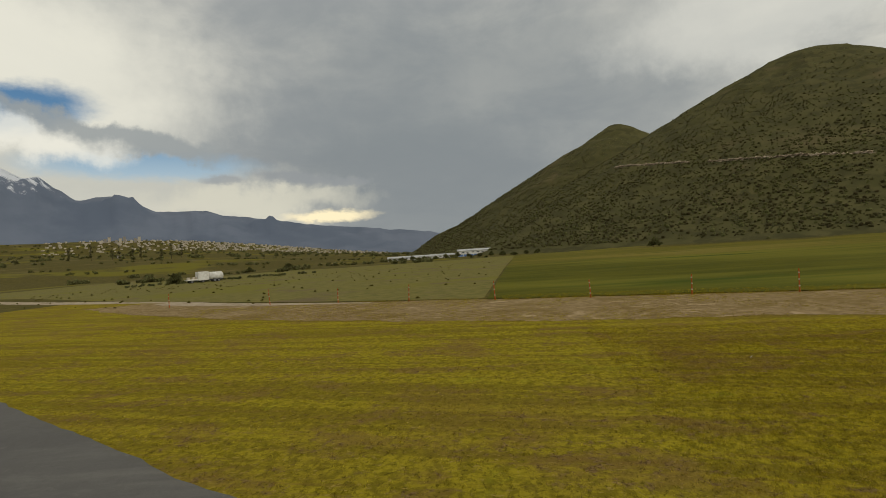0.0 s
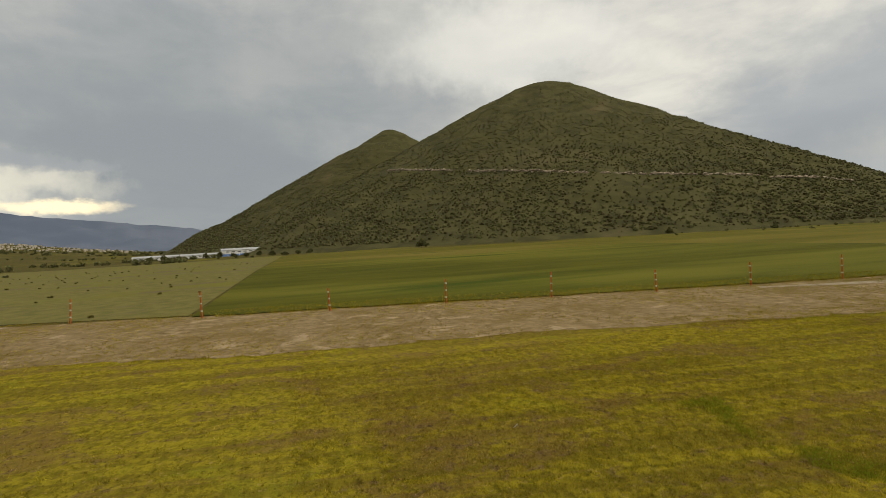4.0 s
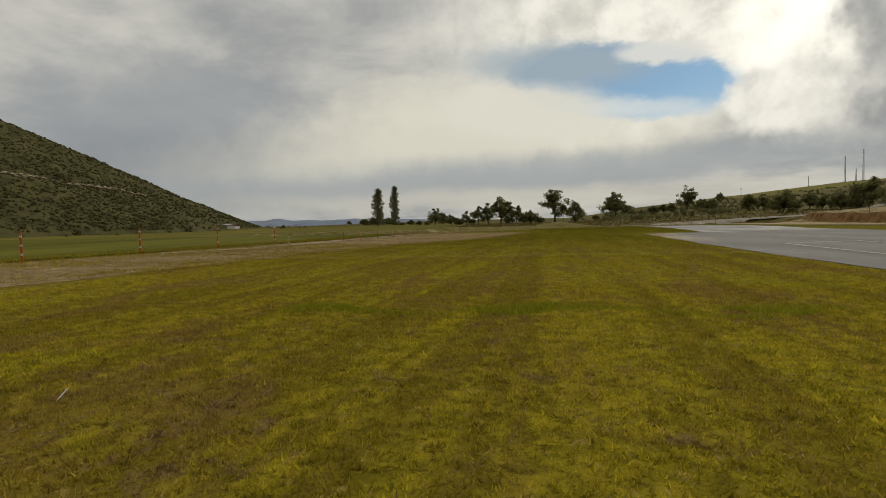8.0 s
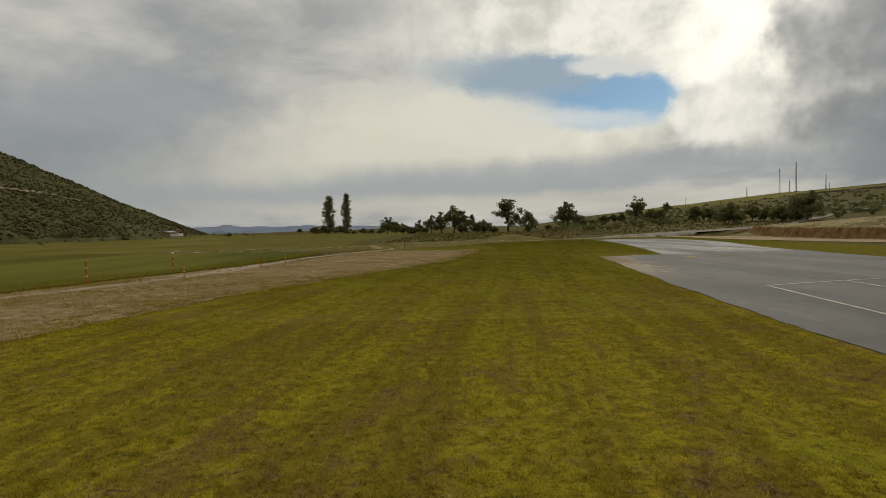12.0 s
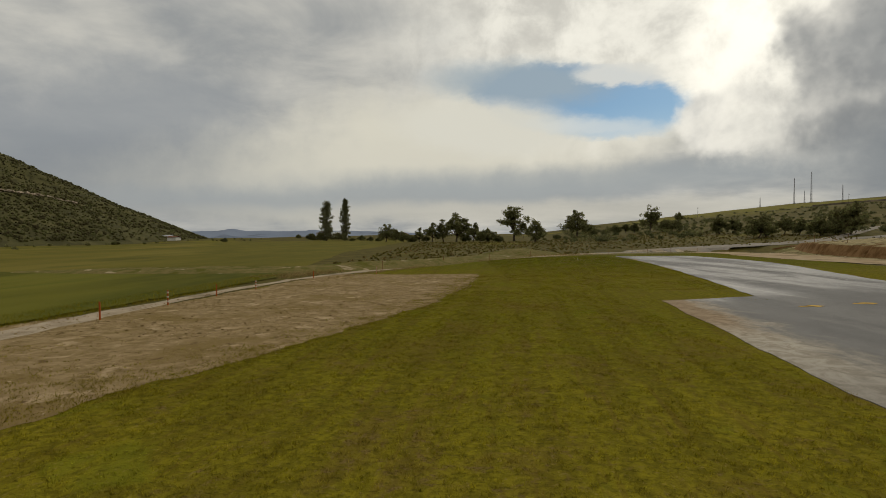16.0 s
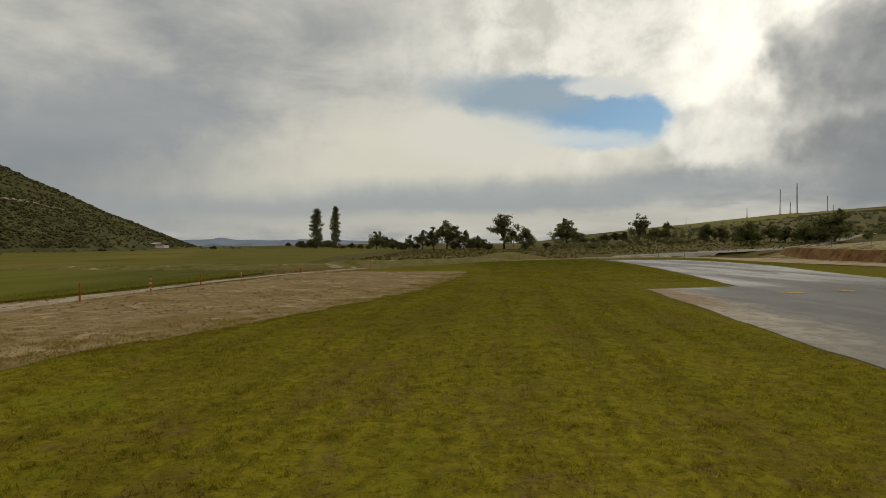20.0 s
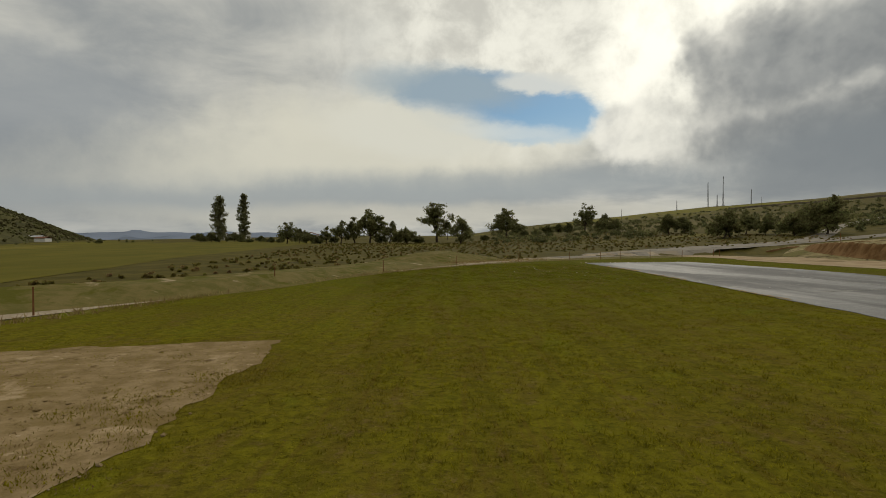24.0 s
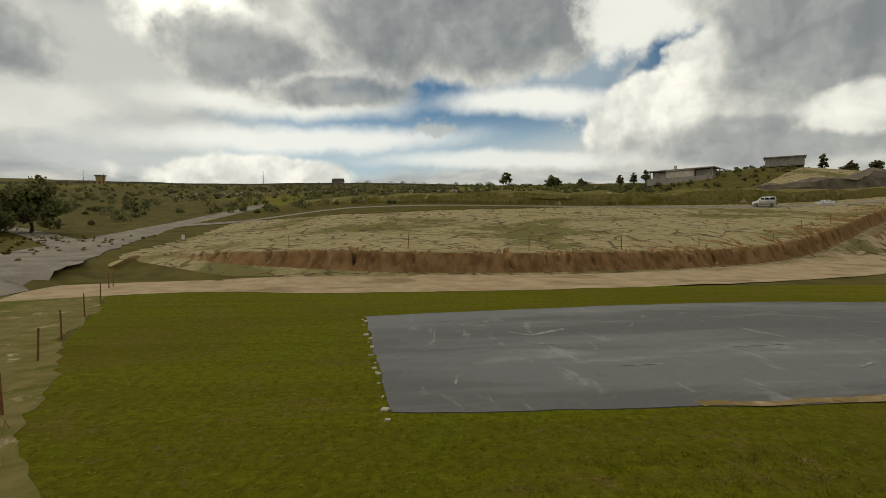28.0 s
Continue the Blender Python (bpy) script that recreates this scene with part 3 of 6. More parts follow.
WHITE = material("dirty_white_paint", ((0.74, 0.73, 0.69), (0.60, 0.58, 0.53)), 1.5, 6.0, rough=0.6, bump=0.05, spec=0.3)
PLASTER = material("pale_plaster", ((0.52, 0.46, 0.37), (0.40, 0.35, 0.28)), 0.8, 7.0, bump=0.2)
CONCRETE = material("raw_concrete", ((0.33, 0.30, 0.26), (0.24, 0.215, 0.185)), 0.8, 7.0, bump=0.3)
ROOF_GREY = material("grey_sheet_roof", ((0.40, 0.40, 0.40), (0.52, 0.52, 0.51)), 0.4, 6.0, rough=0.5, bump=0.1, spec=0.3)
ROOF_RED = material("faded_tile_roof", ((0.23, 0.11, 0.07), (0.16, 0.085, 0.06)), 1.0, 6.0, bump=0.3)
BLUE = material("blue_painted_sheet", ((0.10, 0.19, 0.42), (0.14, 0.24, 0.48)), 0.8, 5.0, rough=0.5, bump=0.1, spec=0.3)
OCHRE = material("ochre_render", ((0.42, 0.31, 0.17), (0.34, 0.25, 0.13)), 0.9, 6.0, bump=0.2)
STEEL = material("galvanised_steel", ((0.30, 0.30, 0.30), (0.21, 0.21, 0.215)), 2.0, 4.0, rough=0.5, metal=0.6, bump=0.0, spec=0.3)
DARKM = material("dark_rubber", ((0.025, 0.025, 0.026), (0.04, 0.04, 0.04)), 5.0, 4.0, rough=0.7, bump=0.0)
GLASS_DARK = material("dark_window_glass", ((0.02, 0.024, 0.03), (0.035, 0.04, 0.045)), 1.0, 2.0, rough=0.08, bump=0.0, spec=0.6)
# The blue of the far hills is distance haze put into the base colour.
RANGE = material("haze_blue_hills", ((0.190, 0.228, 0.300), (0.235, 0.272, 0.345)), 0.0012, 8.0, bump=0.0,
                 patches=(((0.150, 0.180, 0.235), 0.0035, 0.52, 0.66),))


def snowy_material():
    """Far slopes with broken snow on the high ground; their blue-grey is haze painted into the colour."""
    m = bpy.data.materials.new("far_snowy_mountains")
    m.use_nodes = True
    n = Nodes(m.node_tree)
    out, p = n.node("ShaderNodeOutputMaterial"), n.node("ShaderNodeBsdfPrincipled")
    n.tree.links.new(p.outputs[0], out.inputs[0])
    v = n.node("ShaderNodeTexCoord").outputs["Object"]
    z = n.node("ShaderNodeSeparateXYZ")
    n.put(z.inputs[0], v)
    # slope colours with the blue-grey haze of distance mixed in
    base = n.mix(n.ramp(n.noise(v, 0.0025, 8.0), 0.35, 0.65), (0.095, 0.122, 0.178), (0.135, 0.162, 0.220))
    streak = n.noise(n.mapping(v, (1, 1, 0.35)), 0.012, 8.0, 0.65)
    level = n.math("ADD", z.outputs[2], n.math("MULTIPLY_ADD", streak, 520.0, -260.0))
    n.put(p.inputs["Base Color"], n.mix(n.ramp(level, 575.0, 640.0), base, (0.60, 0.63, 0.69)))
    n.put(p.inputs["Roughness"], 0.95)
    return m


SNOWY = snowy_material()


def earth_bank_material():
    """Dry cracked slope above, bare red earth where the ground is cut steep."""
    m = bpy.data.materials.new("eroded_earth_bank")
    m.use_nodes = True
    n = Nodes(m.node_tree)
    out, p = n.node("ShaderNodeOutputMaterial"), n.node("ShaderNodeBsdfPrincipled")
    n.tree.links.new(p.outputs[0], out.inputs[0])
    v = n.node("ShaderNodeTexCoord").outputs["Object"]
    up = n.node("ShaderNodeSeparateXYZ")
    n.put(up.inputs[0], n.node("ShaderNodeNewGeometry").outputs["True Normal"])
    fine = n.noise(v, 1.4, 9.0, 0.65)
    broad = n.noise(v, 0.07, 6.0, 0.6, 0.5)
    mid = n.noise(v, 0.32, 7.0, 0.62, 0.4)
    top = n.mix(n.ramp(fine, 0.36, 0.64), (0.275, 0.222, 0.108), (0.375, 0.308, 0.170))
    top = n.mix(n.math("MULTIPLY", n.ramp(broad, 0.48, 0.60), 0.8), top, (0.125, 0.115, 0.034))
    top = n.mix(n.math("MULTIPLY", n.ramp(mid, 0.55, 0.68), 0.6), top, (0.42, 0.34, 0.215))
    # Cracks have no depth; their shade and moist soil are put into the colour.
    crack = n.node("ShaderNodeTexVoronoi", feature="DISTANCE_TO_EDGE")
    n.put(crack.inputs["Vector"], n.vec("ADD", v, n.vec("MULTIPLY", n.noise(v, 0.9, 4.0, 0.6, colour=True), (1.4, 1.4, 0.0))))
    n.put(crack.inputs["Scale"], 0.34)
    top = n.mix(n.math("MULTIPLY", n.ramp(crack.outputs[0], 0.060, 0.015), n.math("MULTIPLY", n.ramp(mid, 0.40, 0.52), 0.85)), top, (0.085, 0.058, 0.034))
    cut = n.mix(n.ramp(n.noise(n.mapping(v, (1, 1, 0.4)), 1.1, 8.0, 0.65), 0.35, 0.65), (0.150, 0.082, 0.034), (0.270, 0.160, 0.075))
    n.put(p.inputs["Base Color"], n.mix(n.ramp(n.math("ADD", up.outputs[2], n.math("MULTIPLY_ADD", fine, 0.2, -0.1)), 0.72, 0.93), cut, top))
    n.put(p.inputs["Roughness"], 0.95)
    n.put(p.inputs["Specular IOR Level"], 0.02)
    b = n.node("ShaderNodeBump")
    n.put(b.inputs["Strength"], 0.8)
    n.put(b.inputs["Distance"], 0.12)
    n.put(b.inputs["Height"], n.noise(v, 2.6, 8.0, 0.68))
    n.tree.links.new(b.outputs[0], p.inputs["Normal"])
    return m


EARTH_BANK = earth_bank_material()
ROCK = material("grey_brown_rock", ((0.20, 0.165, 0.12), (0.115, 0.095, 0.07)), 0.25, 9.0, bump=0.9, bump_scale=0.8,
                patches=(((0.34, 0.27, 0.185), 0.08, 0.55, 0.66),))


# ---- land ----


from mathutils.geometry import delaunay_2d_cdt


def smooth(a, b, v):
    s = np.clip((np.asarray(v, float) - a) / (b - a), 0, 1)
    return s * s * (3 - 2 * s)


def cliff_x(y):
    """x of the foot of the eroded bank, which curves away at both ends."""
    y = np.asarray(y, float)
    south = np.where(y < 30, 77.6 + 0.60 * (30 - y), 54.5 + 0.0060 * (92 - y) ** 2)
    return np.where(y < 92, south, 54.5 + 0.020 * (y - 92) ** 2)


RIDGE_AZ = (-180, -40, -20, 8, 15, 20, 25, 31, 38.5, 48, 62, 73, 88, 95, 110, 120, 140, 170, 180)
RIDGE_EL = (0, 0, 0.3, 0.55, 1.38, 1.8, 2.3, 2.85, 3.3, 3.9, 4.5, 4.9, 5.25, 5.3, 5.15, 5.1, 5.3, 4.0, 0)


def height(x, y):
    """Height of the land: flat field, a long rise to the east and north-east, and a plain that falls away to the west."""
    x, y = np.asarray(x, float), np.asarray(y, float)
    dx, dy = x - 10, y - 60
    r, az = np.hypot(dx, dy), np.degrees(np.arctan2(dx, dy))
    top = 480 * np.tan(np.radians(np.interp(az, RIDGE_AZ, RIDGE_EL)))
    power = 1.25 - 0.33 * smooth(45, 80, az)
    rise = np.clip((r - 48) / 435, 0, 1.3) ** power * smooth(44, 62, r)
    z = top * rise * (1 - smooth(640, 1600, r) * 0.9)
    e = x - cliff_x(y)
    z = z * np.where((y < 118) & (az > 0), smooth(-6, 0.5, e), 1)
    z = z + 1.55 * smooth(0.0, 1.3, e) * (1 - smooth(98, 121, y)) * np.clip(1 - (e - 30) / 200, 0, 1) * (az > 0)
    # the knoll with the houses and the old quarry
    z = z + 7.5 * np.exp(-(((x - 192) / 46) ** 2 + ((y + 52) / 34) ** 2)) * (az > 0)
    west = smooth(-15, -60, az) * smooth(-179, -150, az)
    z = z - 0.010 * np.clip(r - 110, 0, 450) * west
    far = 0.041 * np.clip(r - 450, 0, 2600) + 0.07 * np.clip(r - 2300, 0, 900)
    return z + far * smooth(-98, -132, az) * smooth(-179, -160, az)


def mesh_from(name, verts, faces, mat, parent=None, smooth_shade=False):
    me = bpy.data.meshes.new(name)
    me.from_pydata([tuple(v) for v in np.asarray(verts, float)], [], [tuple(int(i) for i in f) for f in faces])
    me.materials.append(mat)
    if smooth_shade:
        me.polygons.foreach_set("use_smooth", [True] * len(me.polygons))
    me.update()
    ob = new(name, me)
    ob.parent = parent
    return ob


def raw_mesh(name, verts, size, mat, parent=None):
    """Loose faces of `size` corners each, straight from an array of corners: quick for blades and leaves."""
    verts = np.asarray(verts, np.float32).reshape(-1, 3)
    count = len(verts) // size
    me = bpy.data.meshes.new(name)
    me.vertices.add(len(verts))
    me.vertices.foreach_set("co", verts.ravel())
    me.loops.add(len(verts))
    me.loops.foreach_set("vertex_index", np.arange(len(verts), dtype=np.int32))
    me.polygons.add(count)
    me.polygons.foreach_set("loop_start", np.arange(0, len(verts), size, dtype=np.int32))
    me.materials.append(mat)
    me.update(calc_edges=True)
    ob = new(name, me)
    ob.parent = parent
    return ob


def grid_mesh(name, xs, ys, func, mat, keep=None):
    """A sheet over the lines xs and ys with z = func(x, y); keep(x, y) leaves out the cells outside."""
    gx, gy = np.meshgrid(xs, ys)
    verts = np.stack([gx, gy, func(gx, gy)], -1).reshape(-1, 3)
    nx, ny = len(xs), len(ys)
    i = (np.arange(ny - 1)[:, None] * nx + np.arange(nx - 1)[None]).ravel()
    faces = np.stack([i, i + 1, i + nx + 1, i + nx], -1)
    if keep is not None:
        mid = verts[faces].mean(1)
        faces = faces[keep(mid[:, 0], mid[:, 1])]
    return mesh_from(name, verts, faces, mat, smooth_shade=True)


def wobble(p, size, scale, seed):
    """Shifts a point sideways by noise, for uneven edges."""
    q = Vector((p[0] * scale, p[1] * scale, seed))
    return (p[0] + noise.noise(q) * size, p[1] + noise.noise(q + Vector((31, 7, 0))) * size)


def patch(name, outline, mat, lift, jag=0.25, step=0.8, seed=1.0, thickness=0.0):
    """A flat, ragged-edged sheet on the level ground inside an outline."""
    pts = []
    for (ax, ay), (bx, by) in zip(outline, outline[1:] + outline[:1]):
        k = max(1, int(math.hypot(bx - ax, by - ay) / step))
        for i in range(k):
            p = (ax + (bx - ax) * i / k, ay + (by - ay) * i / k)
            p = wobble(p, jag * 1.6, 0.35, seed)
            pts.append(wobble(p, jag, 1.7, seed + 9))
    co, _, tris, *_ = delaunay_2d_cdt([Vector(q) for q in pts], [(i, (i + 1) % len(pts)) for i in range(len(pts))], [list(range(len(pts)))], 1, 1e-5)
    bm = bmesh.new()
    top = [bm.verts.new((c.x, c.y, lift)) for c in co]
    for t in tris:
        bm.faces.new([top[i] for i in t])
    bm.normal_update()
    for f in bm.faces:
        if f.normal.z < 0:
            f.normal_flip()
    if thickness:
        rim = [e for e in bm.edges if len(e.link_faces) == 1]
        low = bmesh.ops.extrude_edge_only(bm, edges=rim)["geom"]
        for v in low:
            if isinstance(v, bmesh.types.BMVert):
                v.co.z -= thickness
    me = bpy.data.meshes.new(name)
    bm.to_mesh(me)
    bm.free()
    me.materials.append(mat)
    return new(name, me)


def catmull(pts, step):
    """Points about `step` apart on a smooth line through pts (tuples of any length)."""
    p = [np.array(q, float) for q in pts]
    p = [2 * p[0] - p[1], *p, 2 * p[-1] - p[-2]]
    out = []
    for a, b, c, d in zip(p, p[1:], p[2:], p[3:]):
        k = max(1, int(np.linalg.norm((c - b)[:2]) / step))
        for i in range(k):
            t = i / k
            out.append(0.5 * (2 * b + (c - a) * t + (2 * a - 5 * b + 4 * c - d) * t * t + (3 * b - a - 3 * c + d) * t ** 3))
    out.append(p[-2])
    return np.array(out)


def ribbon(name, path, mat, lift, step=1.5, across=4, jag=0.3, seed=3.0, dip=0.0):
    """A way along path = (x, y, width), laid on the land with uneven edges."""
    line = catmull(path, step)
    side = np.gradient(line[:, :2], axis=0)
    side = np.stack([side[:, 1], -side[:, 0]], -1) / np.linalg.norm(side, axis=1)[:, None]
    verts, faces = [], []
    for i, ((x, y, w), s) in enumerate(zip(line, side)):
        for j in range(across + 1):
            u = j / across - 0.5
            px, py = x + s[0] * w * u, y + s[1] * w * u
            if j in (0, across):
                px, py = wobble((px, py), jag, 0.6, seed)
            verts.append((px, py, float(height(px, py)) + lift - dip * (1 - (2 * u) ** 2)))
    m = across + 1
    for i in range(len(line) - 1):
        for j in range(across):
            a = i * m + j
            faces.append((a, a + 1, a + m + 1, a + m))
    return mesh_from(name, verts, faces, mat, smooth_shade=True)


def spread_lines(near, step, far, grow):
    vals, s = [0.0], step
    while vals[-1] < far:
        if vals[-1] > near:
            s *= grow
        vals.append(vals[-1] + s)
    return np.array([-v for v in vals[:0:-1]] + vals)


def land_z(x, y):
    rough = np.zeros(np.shape(x))
    r = np.hypot(x - 10, y - 60)
    for s, a in ((0.021, 1.6), (0.06, 0.5)):
        rough += a * np.sin(x * s + 1.3 * np.sin(y * s * 0.7)) * np.sin(y * s * 1.1 + 2.0)
    e = x - cliff_x(y)
    under_bank = smooth(-1.0, 1.5, e) * (1 - smooth(44, 47, e)) * (1 - smooth(110, 121, y)) * smooth(-76, -70, y)
    under_track = smooth(-11, -8, e) * (1 - smooth(44, 47, e)) * (1 - smooth(100, 112, y)) * (y > -80) * (x > 40)
    return height(x, y) + rough * smooth(120, 420, r) * 0.6 - 2.5 * under_bank - 0.10 * under_track


ground = tagged(grid_mesh("ground", 20 + spread_lines(150, 3.0, 5200, 1.07), 60 + spread_lines(150, 3.0, 5200, 1.07), land_z, PLAIN),
                "rough green and yellow pasture that reaches the horizon", "ground", kind="structure")


def runway_left(y):
    return float(np.interp(y, (-70, -19, -6, 13, 23, 34, 43.2), (-27.2, -0.2, 6.7, 8.0, 9.1, 10.7, 12.0)))


def runway_right(y):
    return float(np.interp(y, RIGHT_Y, RIGHT_X))


RIGHT_Y, RIGHT_X = (-70, 50, 56, 66, 74, 80, 86, 92, 98.2), (11.9, 30.4, 31.5, 34.6, 37.2, 38.3, 38.6, 38.2, 37.6)
EDGE_Y, EDGE_X = (44.9, 54, 64, 74, 80, 86, 92, 97.9), (17.4, 19.5, 21.6, 23.4, 24.4, 25.2, 25.8, 26.4)


POSTS_WEST = ((-31, -36), (-28.0, -24.5), (-26.5, -18), (-25.3, -12), (-22.9, -5.4), (-21.3, 0.8), (-20.2, 6.6), (-18.8, 11.9), (-17.4, 17.2),
              (-16.5, 22.4), (-15.7, 27.8), (-15.0, 33.9))
STRIP_NEAR = ((-34, -48), (-25.5, -35), (-18.5, -22), (-14.5, -11), (-11.8, -2), (-11.0, 5), (-10.0, 10), (-8.6, 15), (-7.0, 21.5), (-5.0, 28), (-2.9, 32), (-1.0, 37), (1.3, 43), (2.4, 48), (3.2, 52.5), (4.1, 61.2))
STRIP_FAR = ((-7.8, 61.2), (-9.0, 56), (-10.0, 50), (-11.0, 43), (-13.5, 37), (-15.6, 30), (-17.2, 22), (-19.5, 12), (-21.8, 2), (-24, -6), (-26, -15), (-30, -27), (-38, -43))
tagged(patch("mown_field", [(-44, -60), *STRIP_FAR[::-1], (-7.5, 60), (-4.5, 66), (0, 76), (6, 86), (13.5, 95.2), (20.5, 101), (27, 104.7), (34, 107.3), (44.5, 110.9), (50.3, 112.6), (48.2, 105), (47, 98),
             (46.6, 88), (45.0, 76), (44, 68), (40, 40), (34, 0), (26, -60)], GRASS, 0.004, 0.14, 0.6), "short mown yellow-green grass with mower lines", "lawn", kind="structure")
tagged(patch("dirt_strip", [*STRIP_NEAR, *STRIP_FAR], DIRT, 0.012, 0.28, 0.25, 2.0), "bare brown strip of dry earth beside the mown grass", "bare earth", kind="structure")


def crop_edge(y):
    return np.interp(y, (-8, 5, 12, 22, 30, 37, 48, 58, 63, 75, 120), (-24, -21.2, -19.4, -17.2, -15.6, -13.8, -12.5, -11.6, -12.0, -14, -20))


def crop_sheet(name, mat, ys, far_edge, lift):
    """A field whose near edge follows the stakes and whose other edges are nearly straight."""
    us = np.linspace(0, 1, 40) ** 1.8
    verts, faces = [], []
    for y in ys:
        near, far = float(crop_edge(y)), far_edge(y)
        for k, u in enumerate(us):
            x = near + (far - near) * u
            yy = y
            if k == 0:
                x, _ = wobble((x, y), 0.5, 0.8, 5.0)
            if y == ys[-1]:
                yy = y + 0.05 * (near - x) + 1.2 * noise.noise(Vector((x * 0.12, 3.0, 1.0)))
            if k == len(us) - 1:
                x += 5.0 * noise.noise(Vector((y * 0.05, 6.0, 1.0)))
            verts.append((x, yy, float(land_z(np.array([x]), np.array([yy]))[0]) + lift + 0.05 * u))
    m = len(us)
    for i in range(len(ys) - 1):
        for j in range(m - 1):
            a = i * m + j
            faces.append((a, a + m, a + m + 1, a + 1))
    return mesh_from(name, verts, faces, mat, smooth_shade=True)


tagged(crop_sheet("grain_field", OLIVE, np.concatenate([np.linspace(-6, 70, 60), np.linspace(76, 330, 40)]), lambda y: -250.0 - 0.25 * y, 0.03),
       "broad olive-green field that reaches to the foot of the hill", "field", kind="structure")
tagged(crop_sheet("crop_field", CROP, np.linspace(-6, 63.5, 60), lambda y: -84.0 - 0.1 * y, 0.065), "field of even dark green young crop", "field", kind="structure")


def dry_sheet():
    ys = np.concatenate([np.linspace(-230, -60, 30), np.linspace(-56, -6.3, 50)])
    us = np.linspace(0, 1, 36) ** 1.8
    verts, faces = [], []
    for y in ys:
        near = float(np.interp(y, (-230, -100, -48, -24, -6), (-150, -78, -42, -30, -24.2)))
        for u in us:
            x = near + (-260 - near) * u
            verts.append((x, y, float(land_z(np.array([x]), np.array([y]))[0]) + 0.025 + 0.05 * u))
    m = len(us)
    for i in range(len(ys) - 1):
        for j in range(m - 1):
            a = i * m + j
            faces.append((a, a + m, a + m + 1, a + 1))
    return mesh_from("dry_meadow", verts, faces, DRY, smooth_shade=True)


tagged(dry_sheet(), "thin dry meadow of pale grass and weeds", "field", kind="structure")

# runway: the wide apron, then the narrow strip beyond the notch
tagged(patch("runway", [(12.0, 43.2), (17.4, 44.9), *zip(EDGE_X[1:], EDGE_Y[1:]), *zip(RIGHT_X[::-1], RIGHT_Y[::-1]), *[(runway_left(y), y) for y in (-70, -19, -6, 13, 23, 34)]], ASPHALT, 0.022, 0.10, 0.5, 6.0, 0.03),
       "grey worn asphalt model runway with pale silt stains", "runway", kind="structure")
for k, (y0, y1, w) in enumerate(((92, 84.5, 0.5), (82.5, 76.5, 0.28), (71, 67, 0.22))):
    edge = [(float(np.interp(y, EDGE_Y, EDGE_X)), y) for y in np.linspace(y0, y1, 9)]
    tagged(patch("silt_edge", [(x - 0.05, y) for x, y in edge] + [(x + w * (0.4 + 0.6 * math.sin(3 * y) ** 2), y) for x, y in edge[::-1]], DIRT, 0.0300, 0.12, 0.3, 8.0 + k),
           "ochre silt along the runway edge", "silt", kind="structure")
tagged(patch("dry_verge", [(10, 91), (18, 98.4), (26, 104.0), (34, 107.2), (44, 110.8), (50, 112.8), (52, 118.5), (42, 116.4), (33, 112.6), (25, 107.8), (15, 100.2), (8, 92.5)], VERGE, 0.014, 0.3, 0.5, 12.0),
       "bare olive and tan verge between the stakes and the road", "bare earth", kind="structure")


def stripe(name, a, b, width, mat, label, group):
    d = Vector((b[0] - a[0], b[1] - a[1]))
    s = Vector((d.y, -d.x)).normalized() * width / 2
    k = max(2, int(d.length / 0.5))
    bm = bmesh.new()
    rows = []
    for i in range(k + 1):
        p = Vector(a) + d * (i / k)
        w = 1 + 0.3 * noise.noise(Vector((p.x, p.y, 3)))
        rows.append([bm.verts.new((p.x + s.x * w * q, p.y + s.y * w * q, 0.032)) for q in (-1, 1)])
    for r, q in zip(rows, rows[1:]):
        bm.faces.new((r[0], r[1], q[1], q[0]))
    bmesh.ops.recalc_face_normals(bm, faces=bm.faces)
    me = bpy.data.meshes.new(name)
    bm.to_mesh(me)
    bm.free()
    me.materials.append(mat)
    return tagged(new(name, me), label, "marking", group, "structure")


for a, b, w in (((12.15, 23.0), (9.6, 6.5), 0.14), ((12.15, 23.0), (15.9, 24.3), 0.12), ((15.9, 24.3), (13.2, 7.0), 0.14), ((15.9, 24.3), (20.5, 25.5), 0.10)):
    stripe("painted_line", a, b, w, LINE, "worn white painted line on the asphalt", "runway lines")
for y in (57.5, 63, 70):
    stripe("faint_line", (runway_right(y) - 10.5, y - 0.5), (runway_right(y) - 3.0, y + 0.6), 0.16, WORN, "faint worn white line across the runway", "runway lines")
stripe("faint_line", (29.0, 54), (32.4, 78), 0.18, WORN, "faint worn white line along the runway", "runway lines")
for a, b, w in (((33.5, 93.6), (32.8, 93.0), 0.12), ((32.8, 93.0), (33.7, 91.5), 0.16)):
    stripe("faint_line", a, b, w, WORN, "short worn white hook mark on the asphalt", "runway lines")
for k in range(34):
    x, y = 28.0 + 1.3 * (k * 5 % 7) + 0.5 * math.sin(k * 1.7), 96.4 - 1.45 * k
    x -= 0.155 * (96.4 - y) * (y < 84)
    turn = 0.5 * math.sin(k * 2.1) + (1.3 if k % 5 == 0 else 0.0)
    long = 0.7 + 1.1 * math.sin(k * 1.3) ** 2
    stripe("rubbed_mark", (x, y), (x + long * math.sin(turn), y - long * math.cos(turn)), 0.06 + 0.03 * math.sin(k * 1.1), WORN, "pale rubbed streak on the asphalt", "rubbed streaks")


